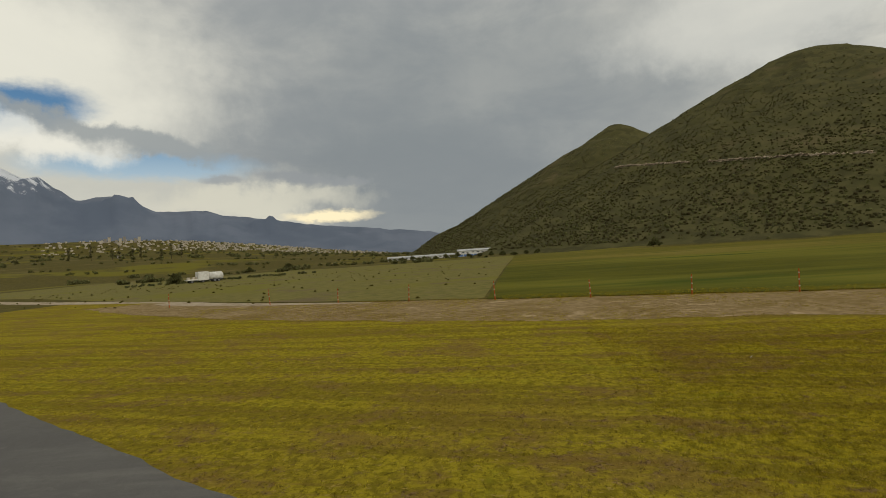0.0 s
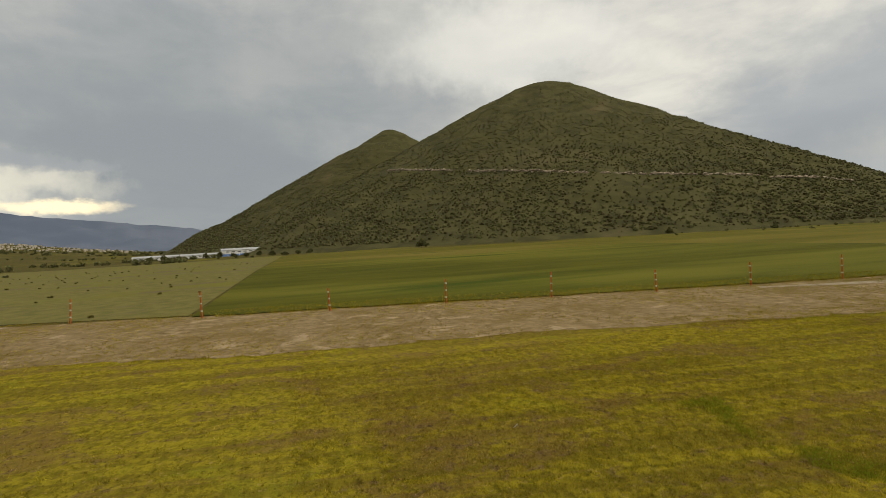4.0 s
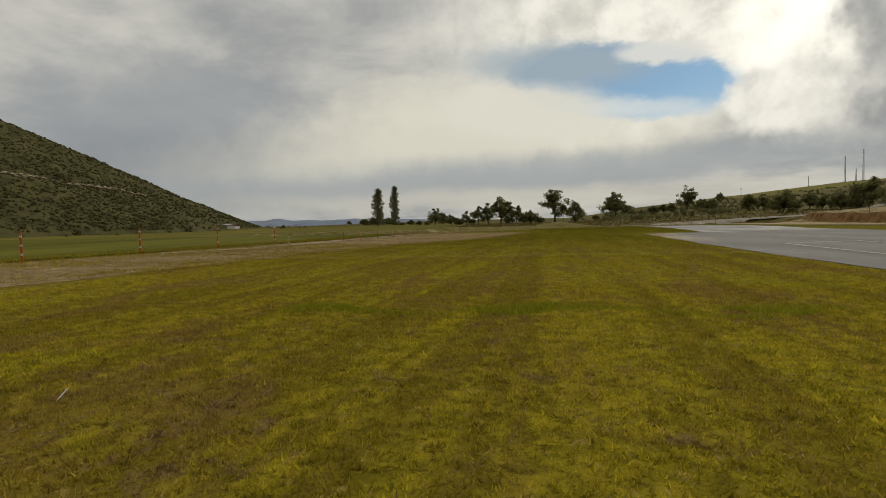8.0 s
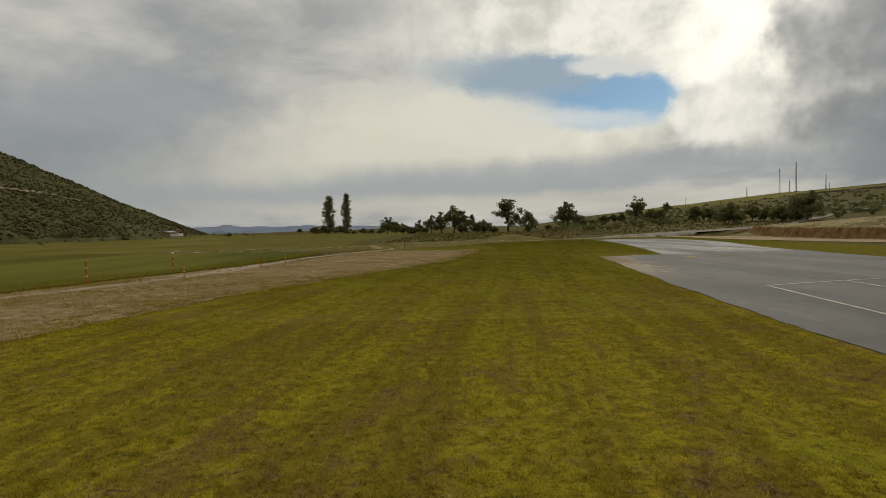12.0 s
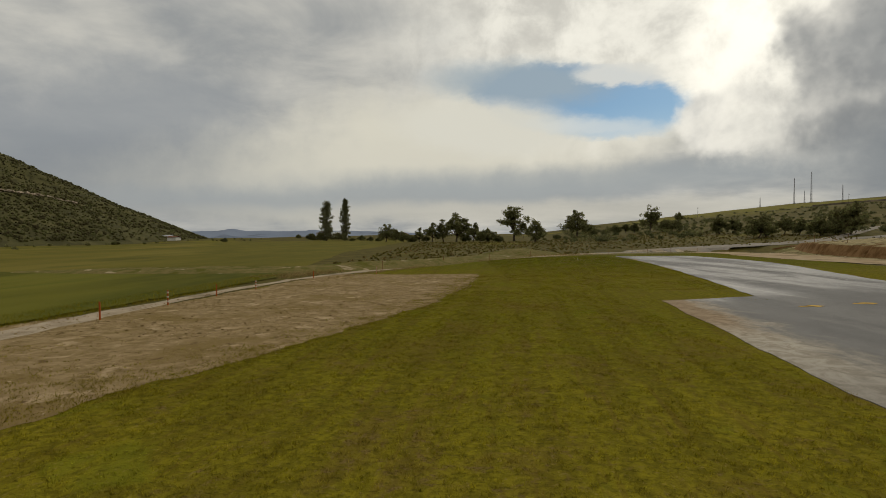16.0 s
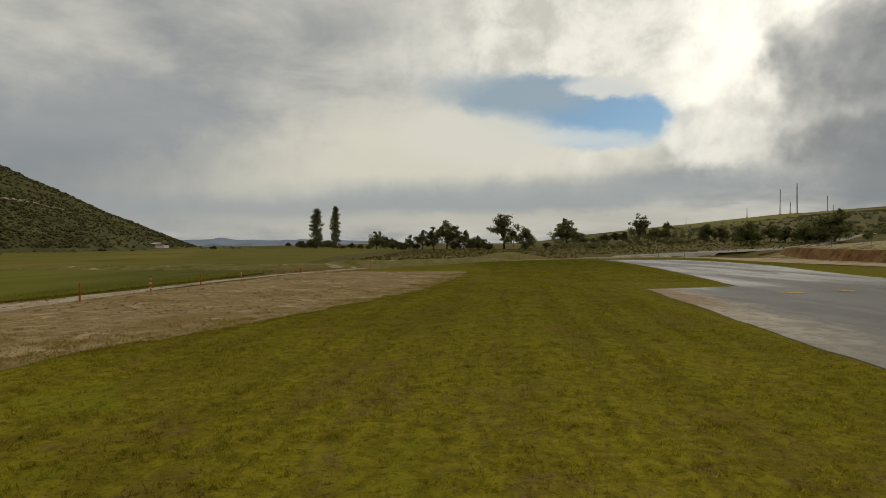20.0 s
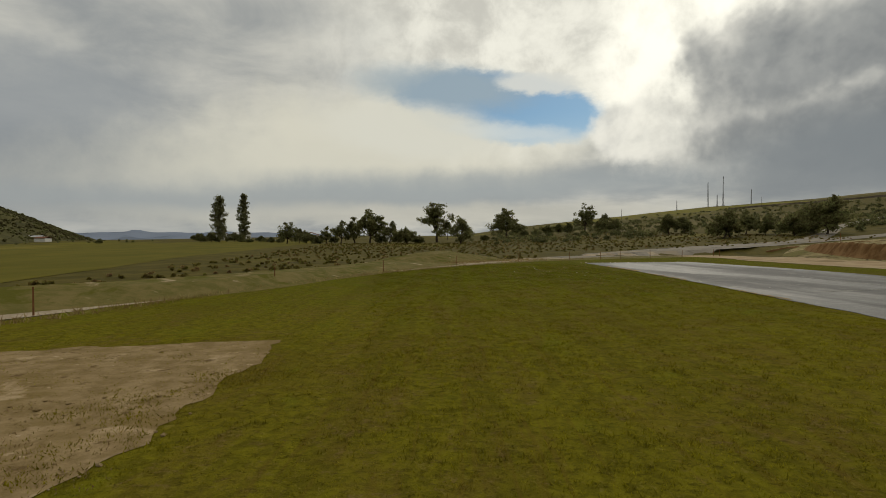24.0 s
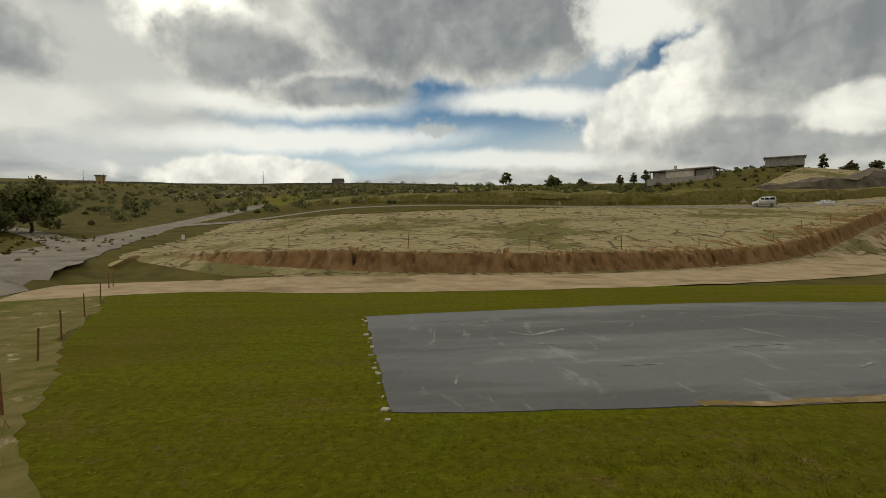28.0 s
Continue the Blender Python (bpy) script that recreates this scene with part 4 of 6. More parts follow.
def arrow_mark(x, y, turn):
    bm = bmesh.new()
    for piece in (((-0.62, -0.10), (0.0, -0.09), (0.0, 0.09), (-0.62, 0.10)), ((0.0, -0.36), (0.34, -0.16), (0.34, 0.16), (0.0, 0.36)), ((0.34, -0.16), (0.62, 0.0), (0.34, 0.16))):
        bm.faces.new([bm.verts.new((a, b, 0)) for a, b in piece])
    me = bpy.data.meshes.new("arrow_mark")
    bm.to_mesh(me)
    bm.free()
    me.materials.append(YELLOW)
    ob = tagged(new("arrow_mark", me), "worn yellow painted arrow on the asphalt", "marking", "yellow arrows", "structure")
    ob.matrix_world = pose(x, y, 0.036, 0, 0, turn)


for x, y, turn in ((17.6, 41.1, 8), (20.6, 42.0, 8), (23.6, 43.0, 8)):
    arrow_mark(x, y, turn)

# ways
tagged(ribbon("lane_north", [(-15.6, 22, 0.5), (-13.6, 28, 1.1), (-12.4, 33.5, 1.35), (-12.2, 38.5, 1.3), (-11.75, 42.7, 1.1), (-11.2, 48.2, 1.0), (-9.4, 57, 0.9), (-6.4, 64.5, 1.5), (-2, 74, 3.2), (4, 85, 3.6), (11.0, 95, 3.8), (19.5, 104.4, 4.0), (28, 111.0, 4.0), (36, 116.0, 4.6), (44, 119.4, 6)], LANE, 0.018, 1.2),
       "narrow pale gravel lane beside the stakes", "lane", kind="structure")
tagged(ribbon("lane_south", [(-25.5, -15, 0.7), (-29.5, -27, 1.8), (-34.5, -37, 2.6), (-45, -55, 3.0), (-60, -83, 3.2), (-95, -140, 3.5)], LANE, 0.02, 1.5),
       "narrow pale gravel lane along the meadow", "lane", kind="structure")
tagged(ribbon("road", [(28, 112, 4.0), (36, 116.3, 5.0), (44, 119.6, 6.5), (52, 122.0, 8.5), (61, 124, 8.5), (73, 126, 7.0), (88, 128, 6.0), (108, 129, 5.0), (135, 126, 5.0), (170, 122, 5), (230, 120, 5)], ROAD, 0.045, 1.5, 6, 0.7),
       "wide grey dirt road that climbs the rise", "road", kind="structure")
tagged(ribbon("road_branch", [(72, 124, 5.0), (92, 140, 3.6), (120, 165, 3.2), (160, 190, 3.2), (230, 220, 3.2)], ROAD, 0.07, 1.5, 6, 0.4),
       "pale farm track through the trees", "road", kind="structure")
tagged(ribbon("sandy_track", [(49, 117, 8), (51.0, 108, 7.0), (49.8, 100, 8.0), (49.6, 92, 8.8), (49.8, 82, 8.8), (52.4, 68, 9.6), (59, 50, 10.5), (70.5, 25, 15), (97, -20, 16), (127, -70, 18)], TRACK, 0.02, 1.5, 5, 0.5),
       "pale sandy track at the foot of the bank", "track", kind="structure")
tagged(ribbon("road_upper", [(108, 129, 4), (118, 108, 3.4), (116, 80, 3.2), (109, 52, 3.4), (104, 34, 4.4), (101.5, 23, 4.6), (100.5, 8, 4.0), (105, -30, 3.5)], ROAD, 0.06, 1.5, 4, 0.3),
       "dirt road along the top of the slope", "road", kind="structure")


# ---- hills and far mountains ----
def noise_z(x, y, scale, octaves=4):
    """Ridged noise on arrays."""
    out = np.zeros(np.shape(x))
    flat, xs, ys = out.ravel(), np.ravel(x), np.ravel(y)
    for i in range(len(flat)):
        flat[i] = noise.fractal(Vector((xs[i] * scale, ys[i] * scale, 0.7)), 1.0, 2.0, octaves)
    return out


PEAK, PEAK_Z, PEAK_R = (-851.0, 444.0), 276.0, 560.0
PEAK2, PEAK2_Z, PEAK2_R = (-1128.0, 212.0), 250.0, 450.0


def mountain_z(x, y, rough=True):
    a = np.hypot(x - PEAK[0], y - PEAK[1])
    b = np.hypot(x - PEAK2[0], y - PEAK2[1])
    s, q = np.clip(1 - np.sqrt(a ** 2 + 45 ** 2) / PEAK_R + 45 / PEAK_R, -0.3, 1), np.clip(1 - np.sqrt(b ** 2 + 16 ** 2) / PEAK2_R + 16 / PEAK2_R, -0.3, 1)
    north = np.clip(((x - PEAK[0]) * 0.46 + (y - PEAK[1]) * 0.89) / (a + 60), 0, 1)
    za = np.where(s > 0, PEAK_Z * np.abs(s) ** (1.18 - 0.10 * north), s * 60)
    zb = np.where(q > 0, PEAK2_Z * np.abs(q) ** 1.08, q * 60)
    z = np.maximum(za, zb)
    ang = np.arctan2(y - PEAK[1], x - PEAK[0])
    gully = np.sin(ang * 23 + 2 * np.sin(ang * 7)) * 2.2 + np.sin(ang * 51 + 1.0) * 1.0
    return z + gully * smooth(20, 120, a) * smooth(-10, 60, z) - 5.0


def build_mountain():
    xs, ys = np.arange(-1650, -150, 11.0), np.arange(-330, 1110, 11.0)
    gx, gy = np.meshgrid(xs, ys)
    z = mountain_z(gx, gy)
    z += noise_z(gx, gy, 0.012) * 5.0 * smooth(-5, 40, z)
    z += noise_z(gx, gy, 0.05, 3) * 1.6 * smooth(-5, 40, z)
    base = land_z(gx, gy)
    verts = np.stack([gx, gy, z], -1).reshape(-1, 3)
    nx, ny = len(xs), len(ys)
    i = (np.arange(ny - 1)[:, None] * nx + np.arange(nx - 1)[None]).ravel()
    faces = np.stack([i, i + 1, i + nx + 1, i + nx], -1)
    up = (z - base).ravel()[faces].max(1) > -6
    ob = mesh_from("hill", verts, faces[up], MOUNT, smooth_shade=True)
    return tagged(ob, "tall scrub-covered volcanic hill with two summits", "hill", kind="structure"), (xs, ys, z)


hill, (HX, HY, HZ) = build_mountain()


def hill_at(x, y):
    i, j = (x - HX[0]) / 11.0, (y - HY[0]) / 11.0
    a, b = int(i), int(j)
    u, v = i - a, j - b
    return HZ[b, a] * (1 - u) * (1 - v) + HZ[b, a + 1] * u * (1 - v) + HZ[b + 1, a] * (1 - u) * v + HZ[b + 1, a + 1] * u * v


BLOB = None


def blob_shape():
    """A knobbly low clump of 20 faces as a bush seen far off."""
    bm = bmesh.new()
    bmesh.ops.create_icosphere(bm, subdivisions=1, radius=1.0)
    v = np.array([p.co[:] for p in bm.verts])
    f = np.array([[q.index for q in p.verts] for p in bm.faces])
    bm.free()
    return v, f


def scatter_blobs(name, spots, mat, rng):
    """Many bushes in one mesh. spots: x, y, z, radius, height."""
    v, f = blob_shape()
    vs, fs = [], []
    for k, (x, y, z, r, h) in enumerate(spots):
        w = v * (1 + rng.uniform(-0.32, 0.32, (len(v), 1)))
        vs.append(w * (r, r * rng.uniform(0.8, 1.2), h) + (x, y, z + 0.45 * h))
        fs.append(f + k * len(v))
    return mesh_from(name, np.concatenate(vs), np.concatenate(fs), mat)


rng = np.random.default_rng(7)
spots = []
while len(spots) < 38000:
    x, y = rng.uniform(-1200, -240), rng.uniform(-200, 900)
    z = hill_at(x, y)
    if z < 1 or (x - PEAK[0]) * 0.9 - (y - PEAK[1]) * 0.45 < -60:
        continue
    low = z / PEAK_Z
    if rng.random() > (1.05 - low) ** 1.5 + 0.04:
        continue
    if noise.noise(Vector((x * 0.012, y * 0.012, 4))) < rng.uniform(-0.75, 0.25):
        continue
    r = (0.5 + 1.0 * rng.random() ** 2) * (1.1 - 0.5 * low)
    spots.append((x, y, z, r, r * rng.uniform(0.7, 1.1)))
tagged(scatter_blobs("hill_scrub", spots, SCRUB, rng), "dark scrub bushes dotted over the hillside", "scrub", kind="stuff")

# the old quarry road across the hill: a pale broken band of spoil
spots = []
for k in range(760):
    ang = radians(rng.uniform(-62, 8))
    want = 42 - 48 * ang + 2.5 * math.sin(ang * 5)
    lo, hi = 100.0, 560.0
    for _ in range(18):
        mid = (lo + hi) / 2
        x, y = PEAK[0] + mid * math.cos(ang), PEAK[1] + mid * math.sin(ang)
        lo, hi = (mid, hi) if hill_at(x, y) > want else (lo, mid)
    if noise.noise(Vector((ang * 9, 2, 2))) < -0.30:
        continue
    spots.append((x, y, hill_at(x, y) - 0.6 + rng.uniform(-1, 1), rng.uniform(1.0, 3.0), rng.uniform(0.5, 1.4)))
tagged(scatter_blobs("quarry_spoil", spots, SCREE, rng), "pale broken stones along an old track across the hill", "rubble", kind="stuff")


def far_range(name, az0, az1, dist, peaks, mat, label, base=-30, rough=0.10, seed=1.0):
    """A far range of hills: ridge height follows peaks = (bearing, elevation), with foothills falling towards the viewer."""
    azs = np.linspace(az0, az1, 220)
    rows = ((0.72, 0.0), (0.80, 0.22), (0.86, 0.45), (0.92, 0.68), (0.97, 0.9), (1.0, 1.0), (1.06, 0.7))
    verts, faces = [], []
    for i, a in enumerate(azs):
        el = np.interp(a, [p[0] for p in peaks], [p[1] for p in peaks])
        top = dist * math.tan(radians(el))
        for k, (r, f) in enumerate(rows):
            q = noise.fractal(Vector((a * 0.35, k * 0.6, seed)), 1.0, 2.0, 5)
            z = base * (1 - f) + top * f * (1 + rough * q * (2.2 if k < 5 else 0.5))
            verts.append((10 + r * dist * math.sin(radians(a)), 20 + r * dist * math.cos(radians(a)), z))
    m = len(rows)
    for i in range(len(azs) - 1):
        for k in range(m - 1):
            a = i * m + k
            faces.append((a, a + m, a + m + 1, a + 1))
    return tagged(mesh_from(name, verts, faces, mat, smooth_shade=True), label, "mountains", kind="structure")


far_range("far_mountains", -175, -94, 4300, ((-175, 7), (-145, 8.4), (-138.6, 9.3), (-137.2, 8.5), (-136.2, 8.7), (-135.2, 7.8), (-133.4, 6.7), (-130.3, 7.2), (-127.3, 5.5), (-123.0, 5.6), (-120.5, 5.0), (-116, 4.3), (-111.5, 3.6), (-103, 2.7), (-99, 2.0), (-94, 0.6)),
          SNOWY, "long snowy mountain range far across the plain, painted haze blue-grey")
far_range("low_far_hills", -60, 16, 4500, ((-60, 0.9), (-30, 0.55), (-24, 0.8), (-18, 0.7), (-12, 0.75), (0, 0.35), (16, 0.2)), RANGE, "low hills on the horizon, painted haze-blue", base=-60, rough=0.25, seed=2.0)


# ---- plants ----
def tube(bm, a, b, ra, rb, sides=6):
    """A tapered limb between two points."""
    a, b = Vector(a), Vector(b)
    d = (b - a).normalized()
    u = d.orthogonal().normalized()
    w = d.cross(u)
    ring = lambda c, r: [bm.verts.new(c + (u * math.cos(t) + w * math.sin(t)) * r) for t in (2 * math.pi * i / sides for i in range(sides))]
    lo, hi = ring(a, ra), ring(b, rb)
    for i in range(sides):
        j = (i + 1) % sides
        bm.faces.new((lo[i], lo[j], hi[j], hi[i]))
    bm.faces.new(hi)


def part(name, bm, mat, parent=None, label="", smooth_shade=False):
    me = bpy.data.meshes.new(name)
    bmesh.ops.recalc_face_normals(bm, faces=bm.faces)
    bm.to_mesh(me)
    bm.free()
    me.materials.append(mat)
    if smooth_shade:
        me.polygons.foreach_set("use_smooth", [True] * len(me.polygons))
    ob = new(name, me)
    ob.parent = parent
    if label:
        tagged(ob, label)
    return ob


def leaf_cloud(rng, centres, per, size):
    """Corners of loose leaf clusters (quads) about clump centres (x, y, z, radius)."""
    out = []
    for x, y, z, r in centres:
        p = rng.normal(0, 1, (per, 3))
        p /= np.linalg.norm(p, axis=1)[:, None]
        p *= (rng.random((per, 1)) ** 0.45) * r
        p[:, 2] *= 0.75
        p += (x, y, z)
        u = rng.normal(0, 1, (per, 3))
        u /= np.linalg.norm(u, axis=1)[:, None]
        w = np.cross(u, rng.normal(0, 1, (per, 3)))
        w /= np.linalg.norm(w, axis=1)[:, None]
        s = size * rng.uniform(0.6, 1.4, (per, 1))
        out.append(np.stack([p - u * s - w * s * 0.5, p + u * s * 0.9 - w * s * 0.7, p + u * s + w * s * 0.6, p - u * s * 0.8 + w * s * 0.7], 1))
    return np.concatenate(out)


def broad_tree(x, y, tall, wide, seed, lean=0.0, leaf=None, open_crown=0.5, low=0.22, label="", name="tree", group="field trees"):
    """A spreading tree: forked trunk, limbs, and a crown of uneven leaf clumps with gaps."""
    rng = np.random.default_rng(seed)
    root = new(name)
    z0 = float(land_z(np.array([x]), np.array([y]))[0]) - 0.15
    root.location = (x, y, z0)
    bm = bmesh.new()
    fork = Vector((lean * tall * 0.25, rng.uniform(-0.03, 0.03) * tall, tall * low))
    r = 0.027 * tall
    knee = fork * 0.5 + Vector((rng.uniform(-0.3, 0.3) * r * 3, rng.uniform(-0.3, 0.3) * r * 3, 0))
    tube(bm, (0, 0, 0), knee, r * 1.25, r)
    tube(bm, knee, fork, r, r * 0.85)
    centres = []
    shift = lean * tall * 0.3
    lobes = int(rng.integers(9, 14))
    for k in range(lobes):
        # each limb carries a lobe of its own; together they make an uneven dome
        ang = k * 2.4 + rng.uniform(-0.5, 0.5)
        u = 0.08 if k == 0 else math.sqrt((k - 0.3) / lobes) * rng.uniform(0.75, 1.1)
        size = wide * rng.uniform(0.16, 0.25)
        top = tall * (1 - 0.40 * u * u) - size * 0.85
        hub_z = top if k == 0 else max(size * 0.75 + 0.16 * tall, top - rng.uniform(0, 0.30) * tall)
        hub = Vector((math.cos(ang) * u * wide * 0.40 + shift * hub_z / tall, math.sin(ang) * u * wide * 0.40, hub_z))
        mid = fork.lerp(hub, 0.5) + Vector((rng.uniform(-0.06, 0.06) * wide, rng.uniform(-0.06, 0.06) * wide, 0.04 * tall * rng.random()))
        tube(bm, fork, mid, r * 0.62, r * 0.42, 5)
        tube(bm, mid, hub, r * 0.42, r * 0.18, 5)
        for _ in range(int(rng.integers(7, 11))):
            d = Vector(rng.normal(0, 1, 3)).normalized() * size * rng.uniform(0.3, 1.1)
            tip = hub + Vector((d.x, d.y, d.z * 0.8))
            if rng.random() < 0.3:
                tube(bm, hub, tip, r * 0.16, r * 0.06, 4)
            centres.append((*tip, size * rng.uniform(0.32, 0.66)))
    part("trunk", bm, BARK, root, "dark gnarled trunk and limbs")
    raw_mesh("crown", leaf_cloud(rng, centres, int(44 * (1.15 - 0.5 * open_crown)), 0.015 * wide + 0.06), 4, leaf or LEAF, root)
    return tagged(root, label or "dark green spreading field tree on rough pasture", "tree", group)


def poplar(x, y, tall, wide, seed):
    rng = np.random.default_rng(seed)
    root = new("poplar")
    root.location = (x, y, float(height(x, y)) - 0.2)
    bm = bmesh.new()
    tube(bm, (0, 0, 0), (0.1, 0, tall * 0.5), 0.42, 0.22)
    tube(bm, (0.1, 0, tall * 0.5), (0.0, 0.1, tall * 0.96), 0.22, 0.04)
    centres = []
    for k in range(190):
        f = 0.06 + 0.94 * (k + rng.random()) / 190
        env = wide / 2 * (math.sin(math.pi * min(1, 0.16 + f * 0.82) ** 1.1) ** 0.6 + 0.06)
        ang = rng.uniform(0, 6.28)
        q = env * rng.uniform(0.1, 0.95)
        c = Vector((math.cos(ang) * q + 0.25 * math.sin(f * 7), math.sin(ang) * q, f * tall + rng.uniform(-0.4, 0.6)))
        tube(bm, (0.05, 0, max(0.1, c.z - 1.6)), c, 0.07, 0.02, 4)
        centres.append((*c, wide * rng.uniform(0.11, 0.21)))
    part("trunk", bm, BARK, root)
    raw_mesh("crown", leaf_cloud(rng, centres, 80, 0.16), 4, POPLAR_LEAF, root)
    return tagged(root, "tall narrow poplar with grey-green ragged crown", "tree", "poplars")


def stalk(x, y, tall, mat, label, group, name="stake", bands=True, tilt=0.0, wide=0.035, white_top=False):
    """A slim marker stake; the orange ones carry pale bands."""
    root = new(name)
    root.matrix_world = pose(x, y, float(height(x, y)) - 0.02, tilt, tilt * 0.6)
    bm = bmesh.new()
    tube(bm, (0, 0, -0.1), (0, 0, tall), wide, wide * 0.85, 8)
    part("shaft", bm, mat, root)
    if bands:
        for f in (0.28, 0.56, 0.84):
            bm = bmesh.new()
            tube(bm, (0, 0, tall * f - 0.035), (0, 0, tall * f + 0.035), wide * 1.15, wide * 1.12, 8)
            part("band", bm, LINE, root, "pale worn band")
    if white_top:
        bm = bmesh.new()
        tube(bm, (0, 0, tall - 0.06), (0, 0, tall + 0.05), wide * 1.8, wide * 1.5, 8)
        part("cap", bm, WHITE, root, "white cap")
    return tagged(root, label, "marker stake", group)


for k, (x, y) in enumerate(POSTS_WEST):
    stalk(x, y, 1.28 + 0.10 * math.sin(k * 2.1), ORANGE, "slim orange marker stake with pale bands beside dry earth", "orange stakes", wide=0.04, tilt=3.0 * math.sin(k * 1.7), white_top=(k == 11))
for k, (x, y) in enumerate(((-12.6, 30.5), (-11.3, 37.6), (-11.1, 41.9), (-10.5, 45.5), (-9.9, 49.4), (-8.7, 57.8), (-4.5, 62.0))):
    stalk(x, y, 0.65 + 0.1 * math.sin(k), ORANGE, "short orange marker stake beside the gravel lane", "orange stakes", tilt=4.0 * math.sin(k * 1.3), bands=k % 2 == 0)
for k, (x, y) in enumerate(((-4.6, 66.5), (0.8, 77.0), (6.6, 86.3), (13.2, 94.9), (20.6, 101.0), (27.6, 105.1), (32.0, 106.9), (34.9, 107.8), (39.5, 109.3), (44.8, 111.1), (50.6, 113.2), (51.6, 113.4))):
    stalk(x, y, 0.95 + 0.05 * math.sin(k * 1.9), STAKE, "thin rusty brown stake at the edge of the lawn", "brown stakes", bands=False, tilt=2.0 * math.sin(k * 2.3), wide=0.03)

TREE_ROW = (  # x, y, height, width, lean
    (-75.3, 298.6, 4.6, 6.5, -0.4), (-71.8, 301.5, 5.2, 6.0, 0.1), (-65.6, 316.5, 5.2, 8.0, 0.2), (-47.7, 294.7, 3.4, 4.5, -0.3), (-29.9, 257.0, 8.8, 7.5, 0.15),
    (-26.0, 262.5, 6.2, 4.5, 0.0), (-20.2, 243.1, 5.0, 6.0, -0.2), (-13.4, 243.6, 6.6, 5.0, 0.0), (-7.8, 238.9, 8.4, 8.0, 0.1), (-2.9, 241.1, 10.0, 5.0, -0.3),
    (2.5, 237.2, 12.4, 11.5, 0.1), (9.8, 244.1, 8.4, 6.5, 0.2), (15.3, 223.8, 6.2, 8.0, -0.5), (27.9, 246.7, 16.4, 12.0, 0.0), (31.7, 212.0, 8.9, 8.0, 0.2), (57.8, 257.8, 12.6, 13.0, 0.0))
for k, (x, y, tall, wide, lean) in enumerate(TREE_ROW):
    broad_tree(x, y, tall, wide * 1.16, 100 + k, lean, open_crown=0.4 + 0.3 * math.sin(k))
HILL_TREES = (
    (75.4, 258.3, 4.4, 5.5, 0.1), (78.9, 255, 4.6, 4.5, 0.0), (81.6, 251, 4.8, 5.0, -0.1), (86.9, 247, 11.8, 9.5, 0.1), (90, 237.2, 5.5, 7.5, 0.0), (89.7, 226.5, 5.0, 6.5, 0.2),
    (166.5, 405.8, 7.5, 8.0, 0.0), (83.1, 179.4, 5.6, 5.5, -0.3), (88.9, 182.1, 4.8, 6.0, 0.1), (76.9, 148.5, 6.4, 6.5, 0.45), (80.8, 152, 5.2, 6.0, -0.2), (89.4, 158.6, 5.2, 6.0, 0.3),
    (89.6, 152.6, 4.4, 5.4, 0.2), (88.7, 143.6, 5.0, 7.0, -0.1), (95.6, 148.7, 5.2, 5.5, 0.0))
for k, (x, y, tall, wide, lean) in enumerate(HILL_TREES):
    broad_tree(x, y, tall, wide, 200 + k, lean, open_crown=0.5, label="small gnarled tree on the grassy rise", group="hillside trees")
broad_tree(93.8, 141.3, 7.8, 9.8, 231, 0.0, open_crown=0.0, low=0.22, label="dense dark round-crowned tree on the rise", group="hillside trees")
poplar(-69.3, 305.4, 21.5, 7.4, 11)
poplar(-62.9, 324.2, 24.0, 6.2, 12)
for k, (x, y, tall, wide) in enumerate(((-58, 300, 2.6, 4.0), (-53, 296, 2.2, 3.4), (-42, 288, 2.8, 4.2), (-36, 276, 2.6, 4.0), (-17, 248, 2.8, 4.4), (-10.5, 246, 3.0, 4.0), (6.5, 243, 3.2, 5.0), (12.5, 236, 3.4, 5.4),
                                        (19.5, 230, 3.0, 4.6), (36, 240, 2.4, 3.6), (47, 250, 2.2, 3.6), (65, 256, 2.6, 4.0), (70, 258, 2.4, 3.6))):
    broad_tree(x, y, tall, wide, 260 + k, 0.0, open_crown=0.4, low=0.10, label="low thorny bush between the field trees", name="bush", group="low bushes")


